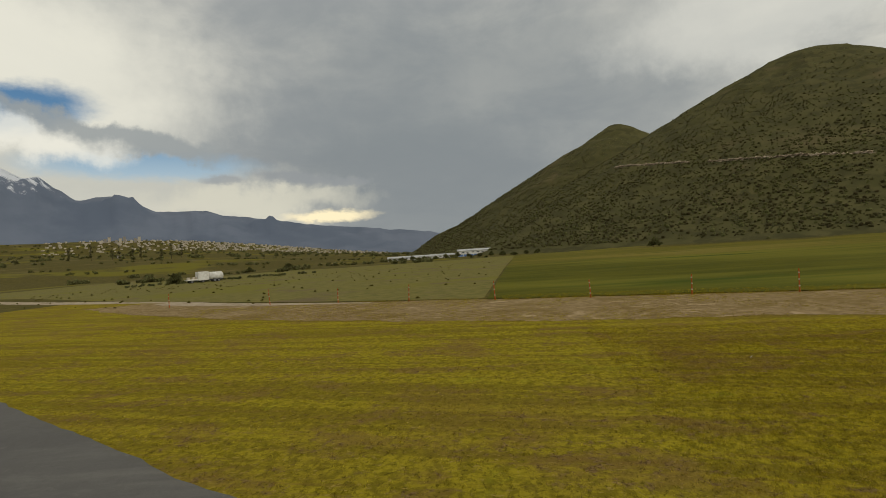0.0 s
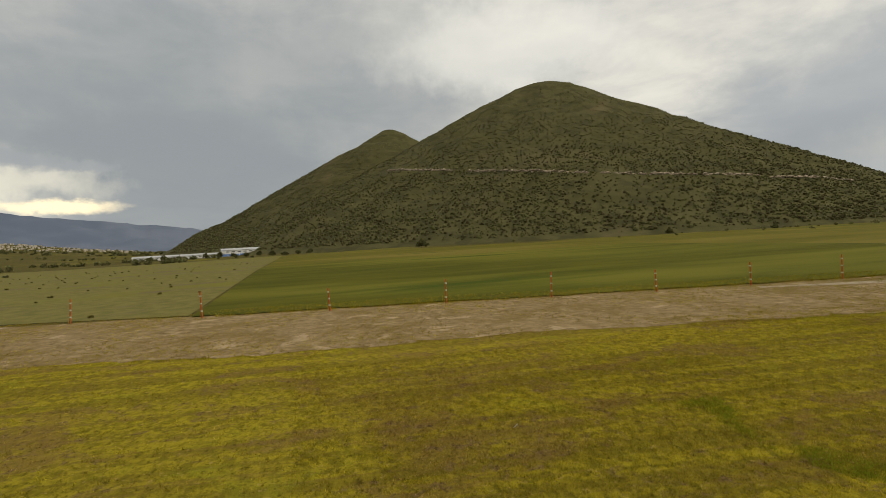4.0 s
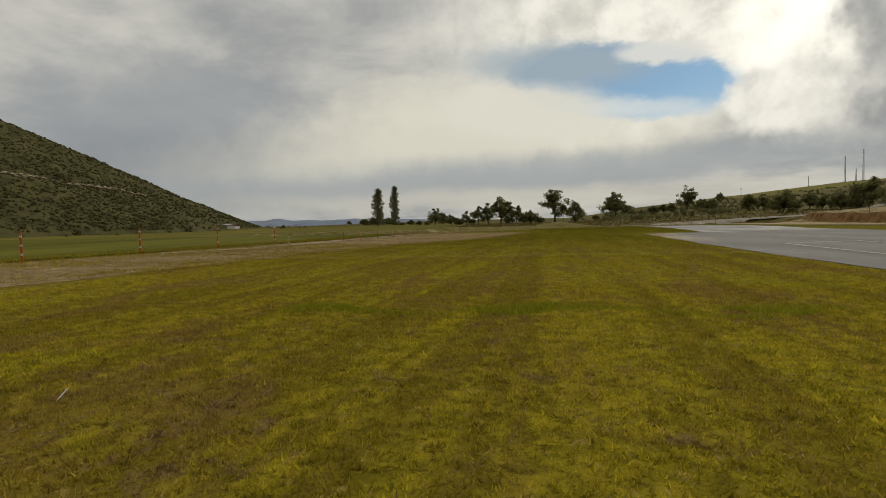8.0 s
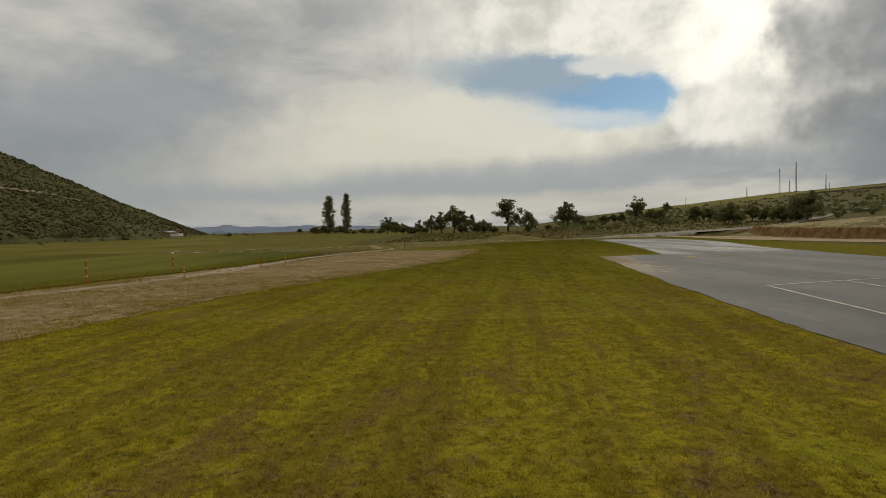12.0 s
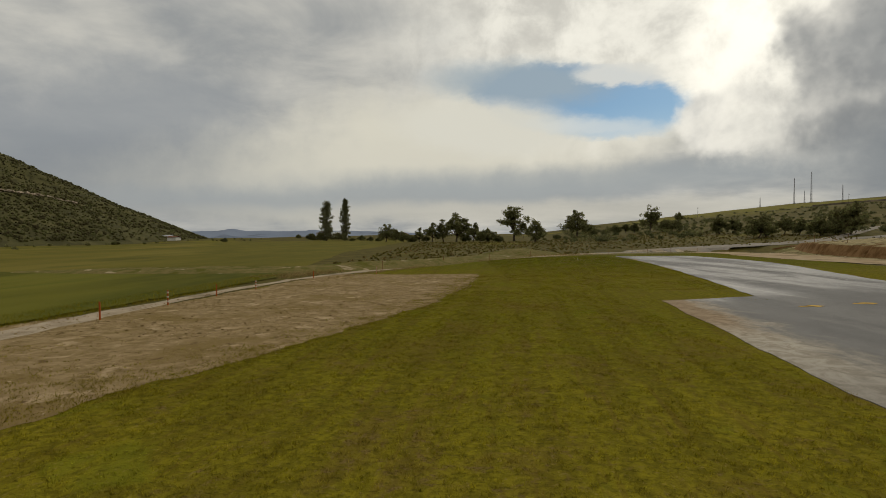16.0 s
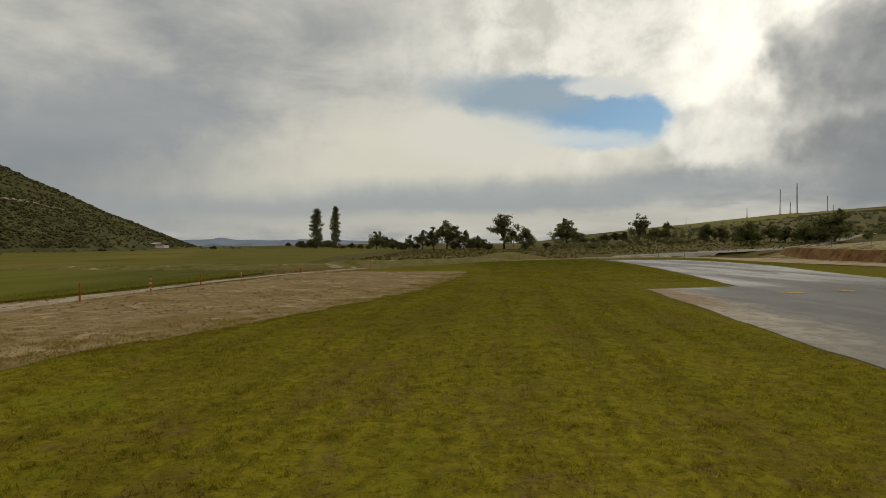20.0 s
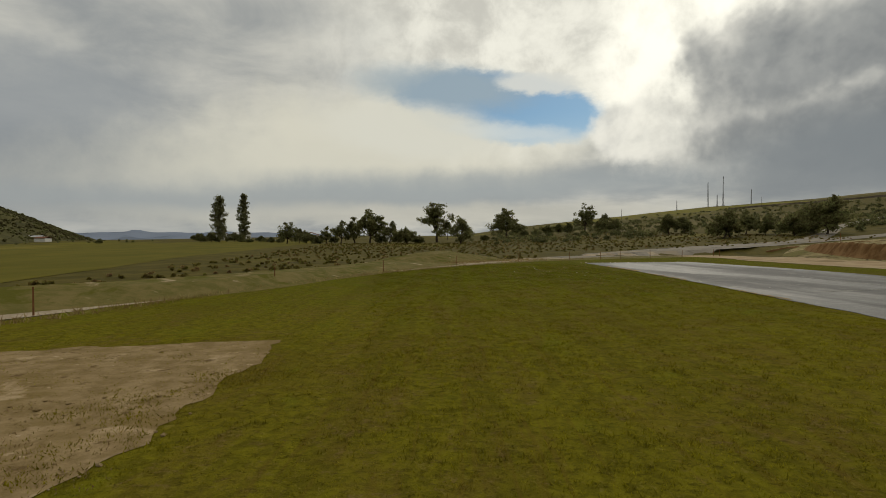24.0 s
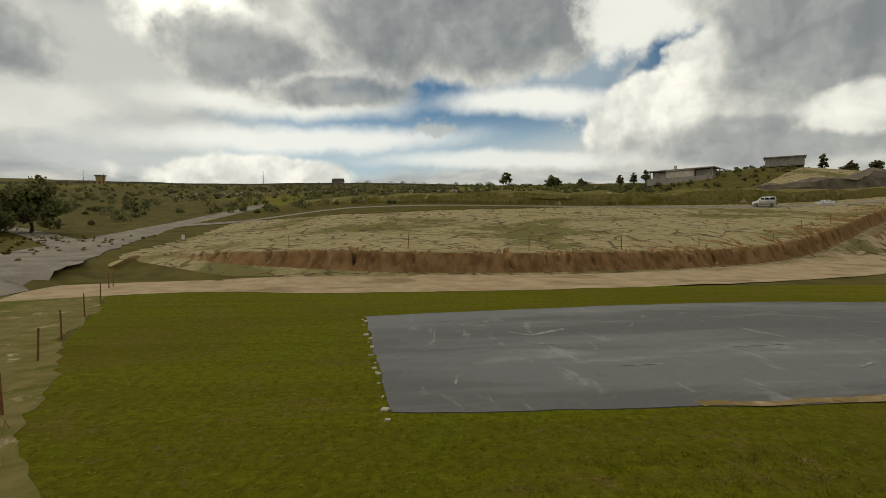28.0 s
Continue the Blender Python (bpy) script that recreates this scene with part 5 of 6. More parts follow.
# ---- eroded bank and slopes ----
def build_bank():
    rng = np.random.default_rng(21)
    ys = np.arange(126.0, -75.0, -0.17)
    es = np.concatenate([[-6.0, -2.4, -1.2, -0.5], np.arange(0, 2.0, 0.16), np.arange(2.0, 14, 0.45), np.linspace(14.5, 48, 22), [52.0]])
    gy, ge = np.meshgrid(ys, es, indexing="ij")
    foot = cliff_x(gy)
    bays = np.array([0.35 * noise.fractal(Vector((y * 0.16, 1.0, 5.0)), 1.0, 2.0, 4) for y in ys])[:, None]
    gx = foot + ge + bays * np.exp(-((ge - 0.7) / 5) ** 2)
    z = height(foot + ge, gy) + 0.02 * smooth(-2.4, -1, ge)
    z = z - 0.45 * (1 - smooth(-6.0, -2.4, ge)) - 0.9 * smooth(48, 52, ge) - 0.35 * smooth(117, 126, gy) - 0.8 * smooth(-68, -75, gy)
    for k in range(190):
        y0, long, deep = rng.uniform(-40, 118), rng.uniform(0.8, 3.0) if k % 3 == 0 else rng.uniform(2.5, 8.0), rng.uniform(0.35, 0.9)
        bend, lean = rng.uniform(0, 6.28), rng.uniform(-0.28, 0.28)
        mid = y0 + lean * ge + 0.35 * np.sin(ge * 1.1 + bend)
        z = z - deep * np.exp(-((gy - mid) / 0.17) ** 2) * np.clip(1.15 - ge / long, 0, 1) * smooth(0.3, 1.1, ge) * (1 - smooth(100, 120, gy) * 0.7)
    z = z + 0.05 * np.sin(gx * 1.7 + 2 * np.sin(gy * 0.9)) * smooth(1.5, 4, ge)
    n, m = gx.shape
    verts = np.stack([gx, gy, z], -1).reshape(-1, 3)
    i = (np.arange(n - 1)[:, None] * m + np.arange(m - 1)[None]).ravel()
    faces = np.stack([i, i + m, i + m + 1, i + 1], -1)
    return tagged(mesh_from("eroded_bank", verts, faces, EARTH_BANK), "red-brown eroded bank below a cracked dry slope", "bank", kind="structure")


build_bank()


def earth_wall(name, path, tall, deep, mat, label, steps=0.8, seed=3.0, rough=0.5):
    """A rough cut face along path: foot on the land, crest set back and falling to the land behind."""
    line = catmull(path, steps)
    side = np.gradient(line[:, :2], axis=0)
    side = np.stack([side[:, 1], -side[:, 0]], -1) / np.linalg.norm(side, axis=1)[:, None]
    prof = ((0.0, -0.3), (0.15, 0.35), (0.3, 0.75), (0.45, 1.0), (1.3, 1.12), (3.0, 0.9), (5.5, -0.15))
    verts, faces = [], []
    for i, ((x, y, s), d) in enumerate(zip(line, side)):
        for k, (u, v) in enumerate(prof):
            q = noise.fractal(Vector((x * 0.13, y * 0.13, seed + k * 0.7)), 1.0, 2.0, 4)
            px, py = x + d[0] * (u * deep + q * rough), y + d[1] * (u * deep + q * rough)
            verts.append((px, py, float(height(px, py)) + v * tall * s * (1 + 0.35 * q) - (0.05 if s < 0.12 else 0.0)))
    m = len(prof)
    for i in range(len(line) - 1):
        for k in range(m - 1):
            a = i * m + k
            faces.append((a, a + 1, a + m + 1, a + m))
    return tagged(mesh_from(name, verts, faces, mat), label, "bank", kind="structure")


earth_wall("upper_bank", [(158, 118, 0.2), (132, 98, 0.6), (123, 78, 1.0), (116, 54, 1.1), (111, 34, 1.2), (108.5, 14, 1.2), (110, -14, 0.8), (116, -40, 0.3)][::-1], 2.0, 2.6, VERGE, "weedy brown earth bank behind the dirt road", seed=8.0)
earth_wall("quarry_face", [(131.5, 12, 0.3), (127, 1, 0.8), (124, -11, 1.0), (124, -24, 1.1), (127, -38, 0.9), (131, -52, 0.3)][::-1], 3.4, 2.4, ROCK, "old quarry face of pale and dark rock", seed=12.0, rough=1.1)
earth_wall("ditch_bank", [(-40, 66.5, 0.0), (-30, 65.8, 0.7), (-20, 65.5, 0.9), (-12, 67.0, 1.0), (-4, 74.5, 1.2), (0.5, 83, 1.0), (6, 93, 0.9), (12, 101, 0.0)], 0.50, 0.8, VERGE, "low brown weedy bank beyond the gravel lane", seed=15.0, rough=0.3)
earth_wall("earth_mound", [(4, 100.0, 0.0), (9, 103.5, 0.9), (13.5, 107, 1.1), (20, 110.5, 0.0)], 0.85, 1.0, VERGE, "low mound of weedy brown earth", seed=17.0, rough=0.4)


# ---- buildings, masts, vehicles ----
def box(bm, centre, size, turn=0.0):
    m = Matrix.Translation(centre) @ Matrix.Rotation(turn, 4, "Z") @ Matrix.Diagonal((*size, 1))
    return bmesh.ops.create_cube(bm, size=1.0, matrix=m)["verts"]


def box_part(name, centre, size, mat, parent, label="", bevel=0.0):
    bm = bmesh.new()
    box(bm, centre, size)
    if bevel:
        bmesh.ops.bevel(bm, geom=bm.edges[:], offset=bevel, segments=1, affect="EDGES")
    return part(name, bm, mat, parent, label)


def thing(name, x, y, turn, label, category, group="", lift=0.0, z=None):
    ob = new(name)
    ob.matrix_world = pose(x, y, (float(land_z(np.array([x]), np.array([y]))[0]) if z is None else z) + lift, 0, 0, turn)
    return tagged(ob, label, category, group)


def window(parent, x, y, z, wide, tall, face):
    """A framed pane on a wall whose outside looks along face ('x-' and so on)."""
    ax = 0 if face[0] == "x" else 1
    out = -1 if face[1] == "-" else 1
    size = [0, 0, tall]
    size[ax], size[1 - ax] = 0.10, wide
    c = [x, y, z]
    frame = box_part("window", c, size, WHITE, parent)
    c2, s2 = c[:], size[:]
    c2[ax] += out * 0.03
    s2[1 - ax] -= 0.16
    s2[2] -= 0.16
    box_part("pane", c2, s2, GLASS_DARK, frame)
    return frame


def gable_roof(name, parent, length, depth, base, rise, mat, over=0.4, label=""):
    bm = bmesh.new()
    l, d = length / 2 + over, depth / 2 + over
    pts = [(-l, -d, base), (l, -d, base), (l, 0, base + rise), (-l, 0, base + rise), (-l, d, base), (l, d, base)]
    t = 0.18
    top = [bm.verts.new((a, b, c + t)) for a, b, c in pts]
    low = [bm.verts.new(p) for p in pts]
    for q in ((0, 1, 2, 3), (3, 2, 5, 4)):
        bm.faces.new([top[i] for i in q])
        bm.faces.new([low[i] for i in reversed(q)])
    for a, b in ((0, 1), (1, 2), (2, 5), (5, 4), (4, 3), (3, 0)):
        bm.faces.new((top[a], low[a], low[b], top[b]))
    return part(name, bm, mat, parent, label)


def house(x, y, turn, length, depth, tall, wall, roof_mat, label, rise=1.2, windows=3, flat=False, group="", lift=-0.2, name="house"):
    root = thing(name, x, y, turn, label, "house", group, lift)
    box_part("wall", (0, 0, tall / 2), (length, depth, tall), wall, root)
    if flat:
        box_part("roof", (0, 0, tall + 0.15), (length + 1.2, depth + 1.2, 0.3), roof_mat, root, bevel=0.04)
    else:
        gable_roof("roof", root, length, depth, tall - 0.02, rise, roof_mat)
    for k in range(windows):
        u = (k + 0.5) / windows - 0.5
        window(root, u * length, -depth / 2 - 0.02, tall * 0.58, min(1.5, length / windows * 0.5), 1.2, "y-")
    box_part("door", (length * 0.42, -depth / 2 - 0.03, 1.0), (0.9, 0.1, 2.0), BARK, root)
    return root


def long_shed():
    root = thing("warehouse", -529.0, -45.0, 101, "long white warehouse with grey roof and blue lower panels", "warehouse", lift=-0.3)
    box_part("wall", (0, 0, 3.0), (46, 18, 6.0), WHITE, root)
    gable_roof("roof", root, 46, 18, 6.0, 1.6, ROOF_GREY, 0.5)
    for k in range(9):
        box_part("panel", (-20.4 + 5.1 * k, -9.06, 1.4), (4.6, 0.12, 2.0), BLUE, root, "blue sheet panel")
    for k in range(8):
        window(root, -18 + 5.1 * k, -9.05, 4.5, 3.0, 0.9, "y-")
    side = thing("outbuilding", -527.0, -12.0, 101, "low cream outbuilding beside the warehouse", "building", lift=-0.3)
    box_part("wall", (0, 0, 1.8), (14, 9, 3.6), PLASTER, side)
    gable_roof("roof", side, 14, 9, 3.6, 1.0, ROOF_GREY)
    low = thing("poultry_house", -520.0, -105.0, 97, "long low white farm building with grey roof", "farm building", lift=-0.3)
    box_part("wall", (0, 0, 1.5), (70, 10, 3.0), WHITE, low)
    gable_roof("roof", low, 70, 10, 3.0, 1.3, ROOF_GREY)
    for k in range(16):
        window(low, -33 + 4.4 * k, -5.05, 1.9, 2.4, 0.7, "y-")


long_shed()


def wheel(parent, x, y, r, wide=0.2):
    bm = bmesh.new()
    m = Matrix.Translation((x, y, r)) @ Matrix.Rotation(radians(90), 4, "X")
    bmesh.ops.create_cone(bm, cap_ends=True, segments=20, radius1=r, radius2=r, depth=wide, matrix=m)
    bmesh.ops.bevel(bm, geom=[e for e in bm.edges if len(e.link_faces) == 2 and e.calc_face_angle(0) > 1], offset=0.03, segments=2, affect="EDGES")
    tyre = part("wheel", bm, DARKM, parent, "black tyre")
    bm = bmesh.new()
    bmesh.ops.create_cone(bm, cap_ends=True, segments=14, radius1=r * 0.6, radius2=r * 0.5, depth=wide + 0.03, matrix=m)
    part("rim", bm, STEEL, tyre)
    return tyre


def car(name, x, y, turn, long, wide, tall, label, van=True, drop=0.0):
    """A small car from a side outline, with sunk dark panes, lamps, bumpers and wheels."""
    root = thing(name, x, y, turn, label, "car", "parked cars", 0.07 - drop, z=float(height(x, y)))
    l = long / 2
    side = [(-l, 0.28), (l * 0.98, 0.28), (l, 0.55), (l * 0.95, 0.82), (l * 0.52, 1.0), (l * 0.22, tall * 0.97), (-l * 0.2, tall), (-l * 0.93, tall * 0.97), (-l, tall * 0.62)]
    if not van:
        side = [(-l, 0.28), (l * 0.98, 0.28), (l, 0.5), (l * 0.94, 0.76), (l * 0.42, 0.92), (l * 0.05, tall), (-l * 0.45, tall), (-l * 0.85, tall * 0.72), (-l, tall * 0.62)]
    bm = bmesh.new()
    a = [bm.verts.new((u, -wide / 2 * (0.90 if v > 1.0 else 1.0), v)) for u, v in side]
    b = [bm.verts.new((u, wide / 2 * (0.90 if v > 1.0 else 1.0), v)) for u, v in side]
    bm.faces.new(a)
    bm.faces.new(b[::-1])
    for i in range(len(a)):
        j = (i + 1) % len(a)
        bm.faces.new((a[i], b[i], b[j], a[j]))
    bmesh.ops.bevel(bm, geom=bm.edges[:], offset=0.06, segments=2, affect="EDGES")
    body = part("body", bm, WHITE, root, "white painted bodywork", True)
    for s in (-1, 1):
        spans = ((-0.86, -0.48), (-0.43, -0.08), (-0.03, 0.27)) if van else ((-0.62, -0.28), (-0.22, 0.08))
        for u0, u1 in spans:
            box_part("side_window", ((u0 + u1) / 2 * l, s * wide * 0.468, tall * 0.77), ((u1 - u0) * l, 0.05, tall * 0.22), GLASS_DARK, root, "dark side window")
        for u in (-0.62, 0.62):
            wheel(root, u * l, s * (wide / 2 - 0.09), 0.31)
        box_part("headlamp", (l * 0.955, s * wide * 0.36, 0.68), (0.12, 0.32, 0.18), STEEL, root, "clear headlamp", 0.02)
        box_part("tail_lamp", (-l * 0.985, s * wide * 0.43, 0.95), (0.08, 0.14, 0.4), ROOF_RED, root, "red tail lamp")
        box_part("mirror", (l * 0.33, s * (wide / 2 + 0.08), 1.02), (0.12, 0.16, 0.16), DARKM, root)
    bm = bmesh.new()
    u0, u1 = (l * 0.53, l * 0.24) if van else (l * 0.43, l * 0.07)
    v0, v1 = (1.03, tall * 0.94) if van else (0.95, tall * 0.96)
    q = [bm.verts.new(p) for p in ((u0 + 0.04, -wide * 0.42, v0), (u0 + 0.04, wide * 0.42, v0), (u1 + 0.05, wide * 0.38, v1), (u1 + 0.05, -wide * 0.38, v1))]
    bm.faces.new(q)
    part("windscreen", bm, GLASS_DARK, root)
    box_part("bumper", (l * 0.99, 0, 0.42), (0.14, wide * 0.94, 0.22), DARKM, root, "dark front bumper", 0.03)
    box_part("bumper", (-l * 0.99, 0, 0.42), (0.14, wide * 0.94, 0.22), DARKM, root, "dark rear bumper", 0.03)
    return root


car("van", 101.8, 24.7, 49, 3.9, 1.65, 1.78, "white high-roofed passenger van parked on the dirt road")
car("car", 104.2, 9.6, 75, 3.7, 1.6, 1.40, "small white hatchback parked in a dip of the dirt road", van=False, drop=0.85)


def tanker():
    root = thing("tank_trailer", -125.5, -93.5, -37, "white tank and cabin trailer parked in the dry meadow", "trailer")
    bm = bmesh.new()
    m = Matrix.Translation((-2.6, 0, 1.75)) @ Matrix.Rotation(radians(90), 4, "Y")
    bmesh.ops.create_cone(bm, cap_ends=True, segments=24, radius1=1.15, radius2=1.15, depth=4.2, matrix=m)
    bmesh.ops.bevel(bm, geom=[e for e in bm.edges if e.calc_face_angle(0) > 1], offset=0.25, segments=3, affect="EDGES")
    part("tank", bm, WHITE, root, "rounded white tank", True)
    box_part("cabin", (1.0, 0, 1.9), (3.0, 2.3, 2.5), WHITE, root, "boxy white cabin", 0.1)
    window(root, 1.0, -1.17, 2.3, 1.6, 0.8, "y-")
    box_part("chassis", (-0.4, 0, 0.62), (9.0, 1.6, 0.25), DARKM, root)
    box_part("flatbed", (4.0, 0, 0.95), (3.0, 2.2, 0.35), WHITE, root, bevel=0.05)
    for u, s in ((4.6, -1.05), (3.2, -1.05), (2.6, 0.0)):
        box_part("crate", (u, s * 0.6, 1.4), (0.8, 0.8, 0.6), PLASTER, root)
    for u in (-3.2, -2.1, 1.2, 4.2):
        for s in (-1, 1):
            wheel(root, u, s * 0.95, 0.45, 0.28)


tanker()


def mast(x, y, tall, wide, z, label):
    """A lattice mast: three legs, rings and diagonals."""
    root = thing("radio_mast", x, y, 20, label, "radio mast", "radio masts", z=z)
    legs = [Vector((math.cos(a) * wide, math.sin(a) * wide, 0)) for a in (0.3, 2.4, 4.5)]
    for p in legs:
        bm = bmesh.new()
        tube(bm, p, p * 0.4 + Vector((0, 0, tall)), 0.16, 0.10, 5)
        part("leg", bm, STEEL, root)
    bm = bmesh.new()
    k = max(5, int(tall / 2.5))
    for i in range(k):
        f, g = i / k, (i + 1) / k
        for a, b in ((0, 1), (1, 2), (2, 0)):
            tube(bm, legs[a] * (1 - 0.6 * f) + Vector((0, 0, f * tall)), legs[b] * (1 - 0.6 * g) + Vector((0, 0, g * tall)), 0.07, 0.07, 4)
    part("lattice", bm, STEEL, root)
    box_part("foot", (0, 0, 0.2), (wide * 2.6, wide * 2.6, 1.2), CONCRETE, root)


for x, y, top, wide in ((322.3, 573.5, 43, 0.5), (347.7, 558.0, 61.0, 0.8), (354.9, 553.3, 47.5, 0.6), (359.6, 550.2, 66.5, 0.9), (380.0, 535.8, 52.0, 0.5)):
    ground_z = float(land_z(np.array([x]), np.array([y]))[0]) - 0.5
    mast(x, y, top - ground_z, wide, ground_z, "tall grey steel lattice radio mast on the ridge")


def pole(x, y, tall):
    root = thing("utility_pole", x, y, 30, "thin grey utility pole with crossarm", "utility pole", "utility poles", -0.3)
    bm = bmesh.new()
    tube(bm, (0, 0, 0), (0, 0, tall), 0.16, 0.11, 7)
    part("pole", bm, BARK, root)
    box_part("crossarm", (0, 0, tall - 0.6), (1.8, 0.12, 0.14), BARK, root)
    for u in (-0.75, 0, 0.75):
        box_part("insulator", (u, 0, tall - 0.42), (0.1, 0.1, 0.22), WHITE, root)


for x, y, tall in ((397.1, 277.6, 10.5), (407.8, 270.0, 7.5), (431.3, 168.9, 11.0), (300.0, 420.0, 8.0), (210.0, 470.0, 9.0), (40.0, 310.0, 9.0)):
    pole(x, y, tall)


def water_tower():
    root = thing("water_tower", 419.3, 277.0, 10, "squat ochre water tower with overhanging flat top", "water tower", lift=-0.4)
    bm = bmesh.new()
    bmesh.ops.create_cone(bm, cap_ends=True, segments=12, radius1=2.9, radius2=3.1, depth=6.0, matrix=Matrix.Translation((0, 0, 3.0)))
    part("drum", bm, OCHRE, root)
    bm = bmesh.new()
    bmesh.ops.create_cone(bm, cap_ends=True, segments=12, radius1=3.9, radius2=3.9, depth=0.5, matrix=Matrix.Translation((0, 0, 6.2)))
    part("cap", bm, CONCRETE, root)
    box_part("door", (-2.9, 0, 1.1), (0.3, 0.9, 2.0), BARK, root)


water_tower()
house(497, 115.4, 80, 9.5, 7, 2.8, CONCRETE, BARK, "low hut with dark pitched roof on the ridge", 2.6, 3, name="hut")


def ridge_wall():
    """A low dark stone wall that follows the crest of the rise."""
    bm = bmesh.new()
    rows = []
    for k in range(150):
        az = radians(36 + 0.42 * k)
        x, y = 10 + 476 * math.sin(az), 60 + 476 * math.cos(az)
        z = float(land_z(np.array([x]), np.array([y]))[0])
        tall = 1.35 + 0.35 * noise.noise(Vector((k * 0.31, 2.0, 4.0)))
        side = Vector((math.sin(az), math.cos(az), 0)) * 0.3
        rows.append([bm.verts.new(Vector((x, y, z + h)) + side * u) for u, h in ((-1.3, -1.5), (-1, tall), (1, tall + 0.05), (1.3, -1.5))])
    for r, q in zip(rows, rows[1:]):
        for i in range(3):
            bm.faces.new((r[i], r[i + 1], q[i + 1], q[i]))
    return tagged(part("ridge_wall", bm, ROCK), "low dark stone wall along the crest of the rise", "wall", kind="structure")


ridge_wall()


def villa():
    root = thing("villa", 199.0, -25.0, 36, "flat-roofed concrete villa with two pavilions on a knoll", "house", lift=0.6)
    box_part("plinth", (0, 0, -1.0), (24, 12, 2.6), CONCRETE, root)
    box_part("wall", (0, 0.5, 1.5), (10, 8, 3.0), PLASTER, root)
    box_part("parapet", (0, 0.5, 3.2), (10.6, 8.6, 0.6), CONCRETE, root)
    for s in (-1, 1):
        wing = box_part("pavilion", (s * 8.0, 0, 1.6), (5.4, 6.4, 2.4), CONCRETE, root, "open concrete pavilion")
        box_part("roof", (s * 8.0, 0, 3.35), (8.0, 9.0, 0.4), CONCRETE, root, "thin overhanging roof slab", 0.05)
        for u in (-1, 1):
            for v in (-1, 1):
                box_part("column", (s * 8.0 + u * 3.4, v * 3.9, 1.6), (0.3, 0.3, 3.2), CONCRETE, root)
        window(root, s * 8.0, -3.25, 1.8, 2.6, 1.3, "y-")
    for k in range(3):
        window(root, -3.2 + 3.2 * k, -3.55, 1.7, 1.6, 1.4, "y-")
    box_part("chimney", (2.5, 2.0, 4.3), (0.8, 0.8, 1.6), PLASTER, root)


villa()
house(187.0, -57.5, 48, 12, 8, 3.2, CONCRETE, CONCRETE, "grey flat-roofed house on top of the knoll", flat=True, windows=5, lift=0.0)
for k, (x, y, turn, long, tall) in enumerate(((-392, 150, 70, 16, 3.6), (-378, 176, 100, 12, 3.0), (-352, 236, 20, 14, 3.2), (-344, 252, 80, 9, 3.0), (-330, 287, 60, 10, 3.0), (-318, 330, 40, 9, 3.2), (-300, 356, 70, 8, 3.0),
                                              (-285, 523, 100, 17, 4.5), (-262, 500, 80, 9, 3.0), (-340, 395, 60, 8, 3.0), (-95, 395, 20, 14, 4.0), (-84, 402, 60, 10, 3.5), (-30, 330, 0, 9, 3.2), (12, 300, 20, 8, 3.0), (-455, 75, 95, 18, 4.0))):
    house(x, y, turn + 90, long, 7, tall, WHITE if k % 3 else PLASTER, ROOF_GREY if k % 2 else ROOF_RED, "small pale farm building on the green plain", 1.3, 3, group="farm buildings", name="farmhouse")
house(-1010, -870, 40, 13, 8, 6, CONCRETE, CONCRETE, "unfinished pale concrete house frame among trees", flat=True, windows=3)


# ---- far town ----
def town():
    rng = np.random.default_rng(5)
    bm = bmesh.new()
    for k in range(640):
        az = rng.uniform(-137, -106) if k % 3 else rng.uniform(-127, -113)
        r = rng.uniform(2350, 3150)
        x, y = 10 + r * math.sin(radians(az)), 60 + r * math.cos(radians(az))
        z = float(land_z(np.array([x]), np.array([y]))[0])
        h = rng.uniform(3, 6)
        box(bm, (x, y, z + h / 2 - 3), (rng.uniform(5, 12), rng.uniform(5, 9), h + 7), rng.uniform(0, 3))
    me_ob = part("town_houses", bm, PLASTER)
    tagged(me_ob, "pale houses of a far town at the foot of the mountains", "town", kind="stuff")
    for k in range(9):
        az = radians(-132.6 + 0.33 * k + 0.2 * (k // 3))
        r = 2900 + 40 * (k % 3)
        x, y = 10 + r * math.sin(az), 60 + r * math.cos(az)
        tall = 15 + 5 * (k * 7 % 3)
        block = thing("apartment_block", x, y, 40, "tall pale apartment block in the far town", "apartment block", "apartment blocks", -1.0)
        box_part("wall", (0, 0, tall / 2), (15, 12, tall), CONCRETE if k % 2 else PLASTER, block)
        box_part("roof", (0, 0, tall + 0.6), (16, 13, 1.2), CONCRETE, block)
        for f in range(4):
            box_part("window_band", (0, -6.1, tall * (f + 0.7) / 4.6), (12, 0.3, 1.4), GLASS_DARK, block)


town()


# ---- more plants ----
for k, (x, y, tall, wide) in enumerate(((-322, 78, 6.6, 9.5), (-349, 166, 5.0, 6.5), (-117, -97, 3.4, 4.0), (-250, 210, 3.6, 5.0), (-225, 260, 3.0, 4.2), (-205, 330, 3.2, 5.0), (-160, 380, 3.0, 5.0), (-120, 420, 3.2, 4.6), (-380, 118, 4.0, 4.5), (-300, -150, 4.5, 6.0), (-325, -190, 4.2, 6.0), (-250, -170, 3.6, 5.0))):
    broad_tree(x, y, tall, wide, 300 + k, 0.0, open_crown=0.0, low=0.2, label="lone dark round tree on the green plain", group="lone trees")
for k in range(13):
    broad_tree(-425 + 2.2 * math.sin(k * 2.0), -104 + 9.6 * k, 4.0 + 0.8 * math.sin(k * 1.7), 5.6, 330 + k, 0.0, open_crown=0.1, low=0.12, label="low round orchard tree before the warehouse", group="orchard trees")
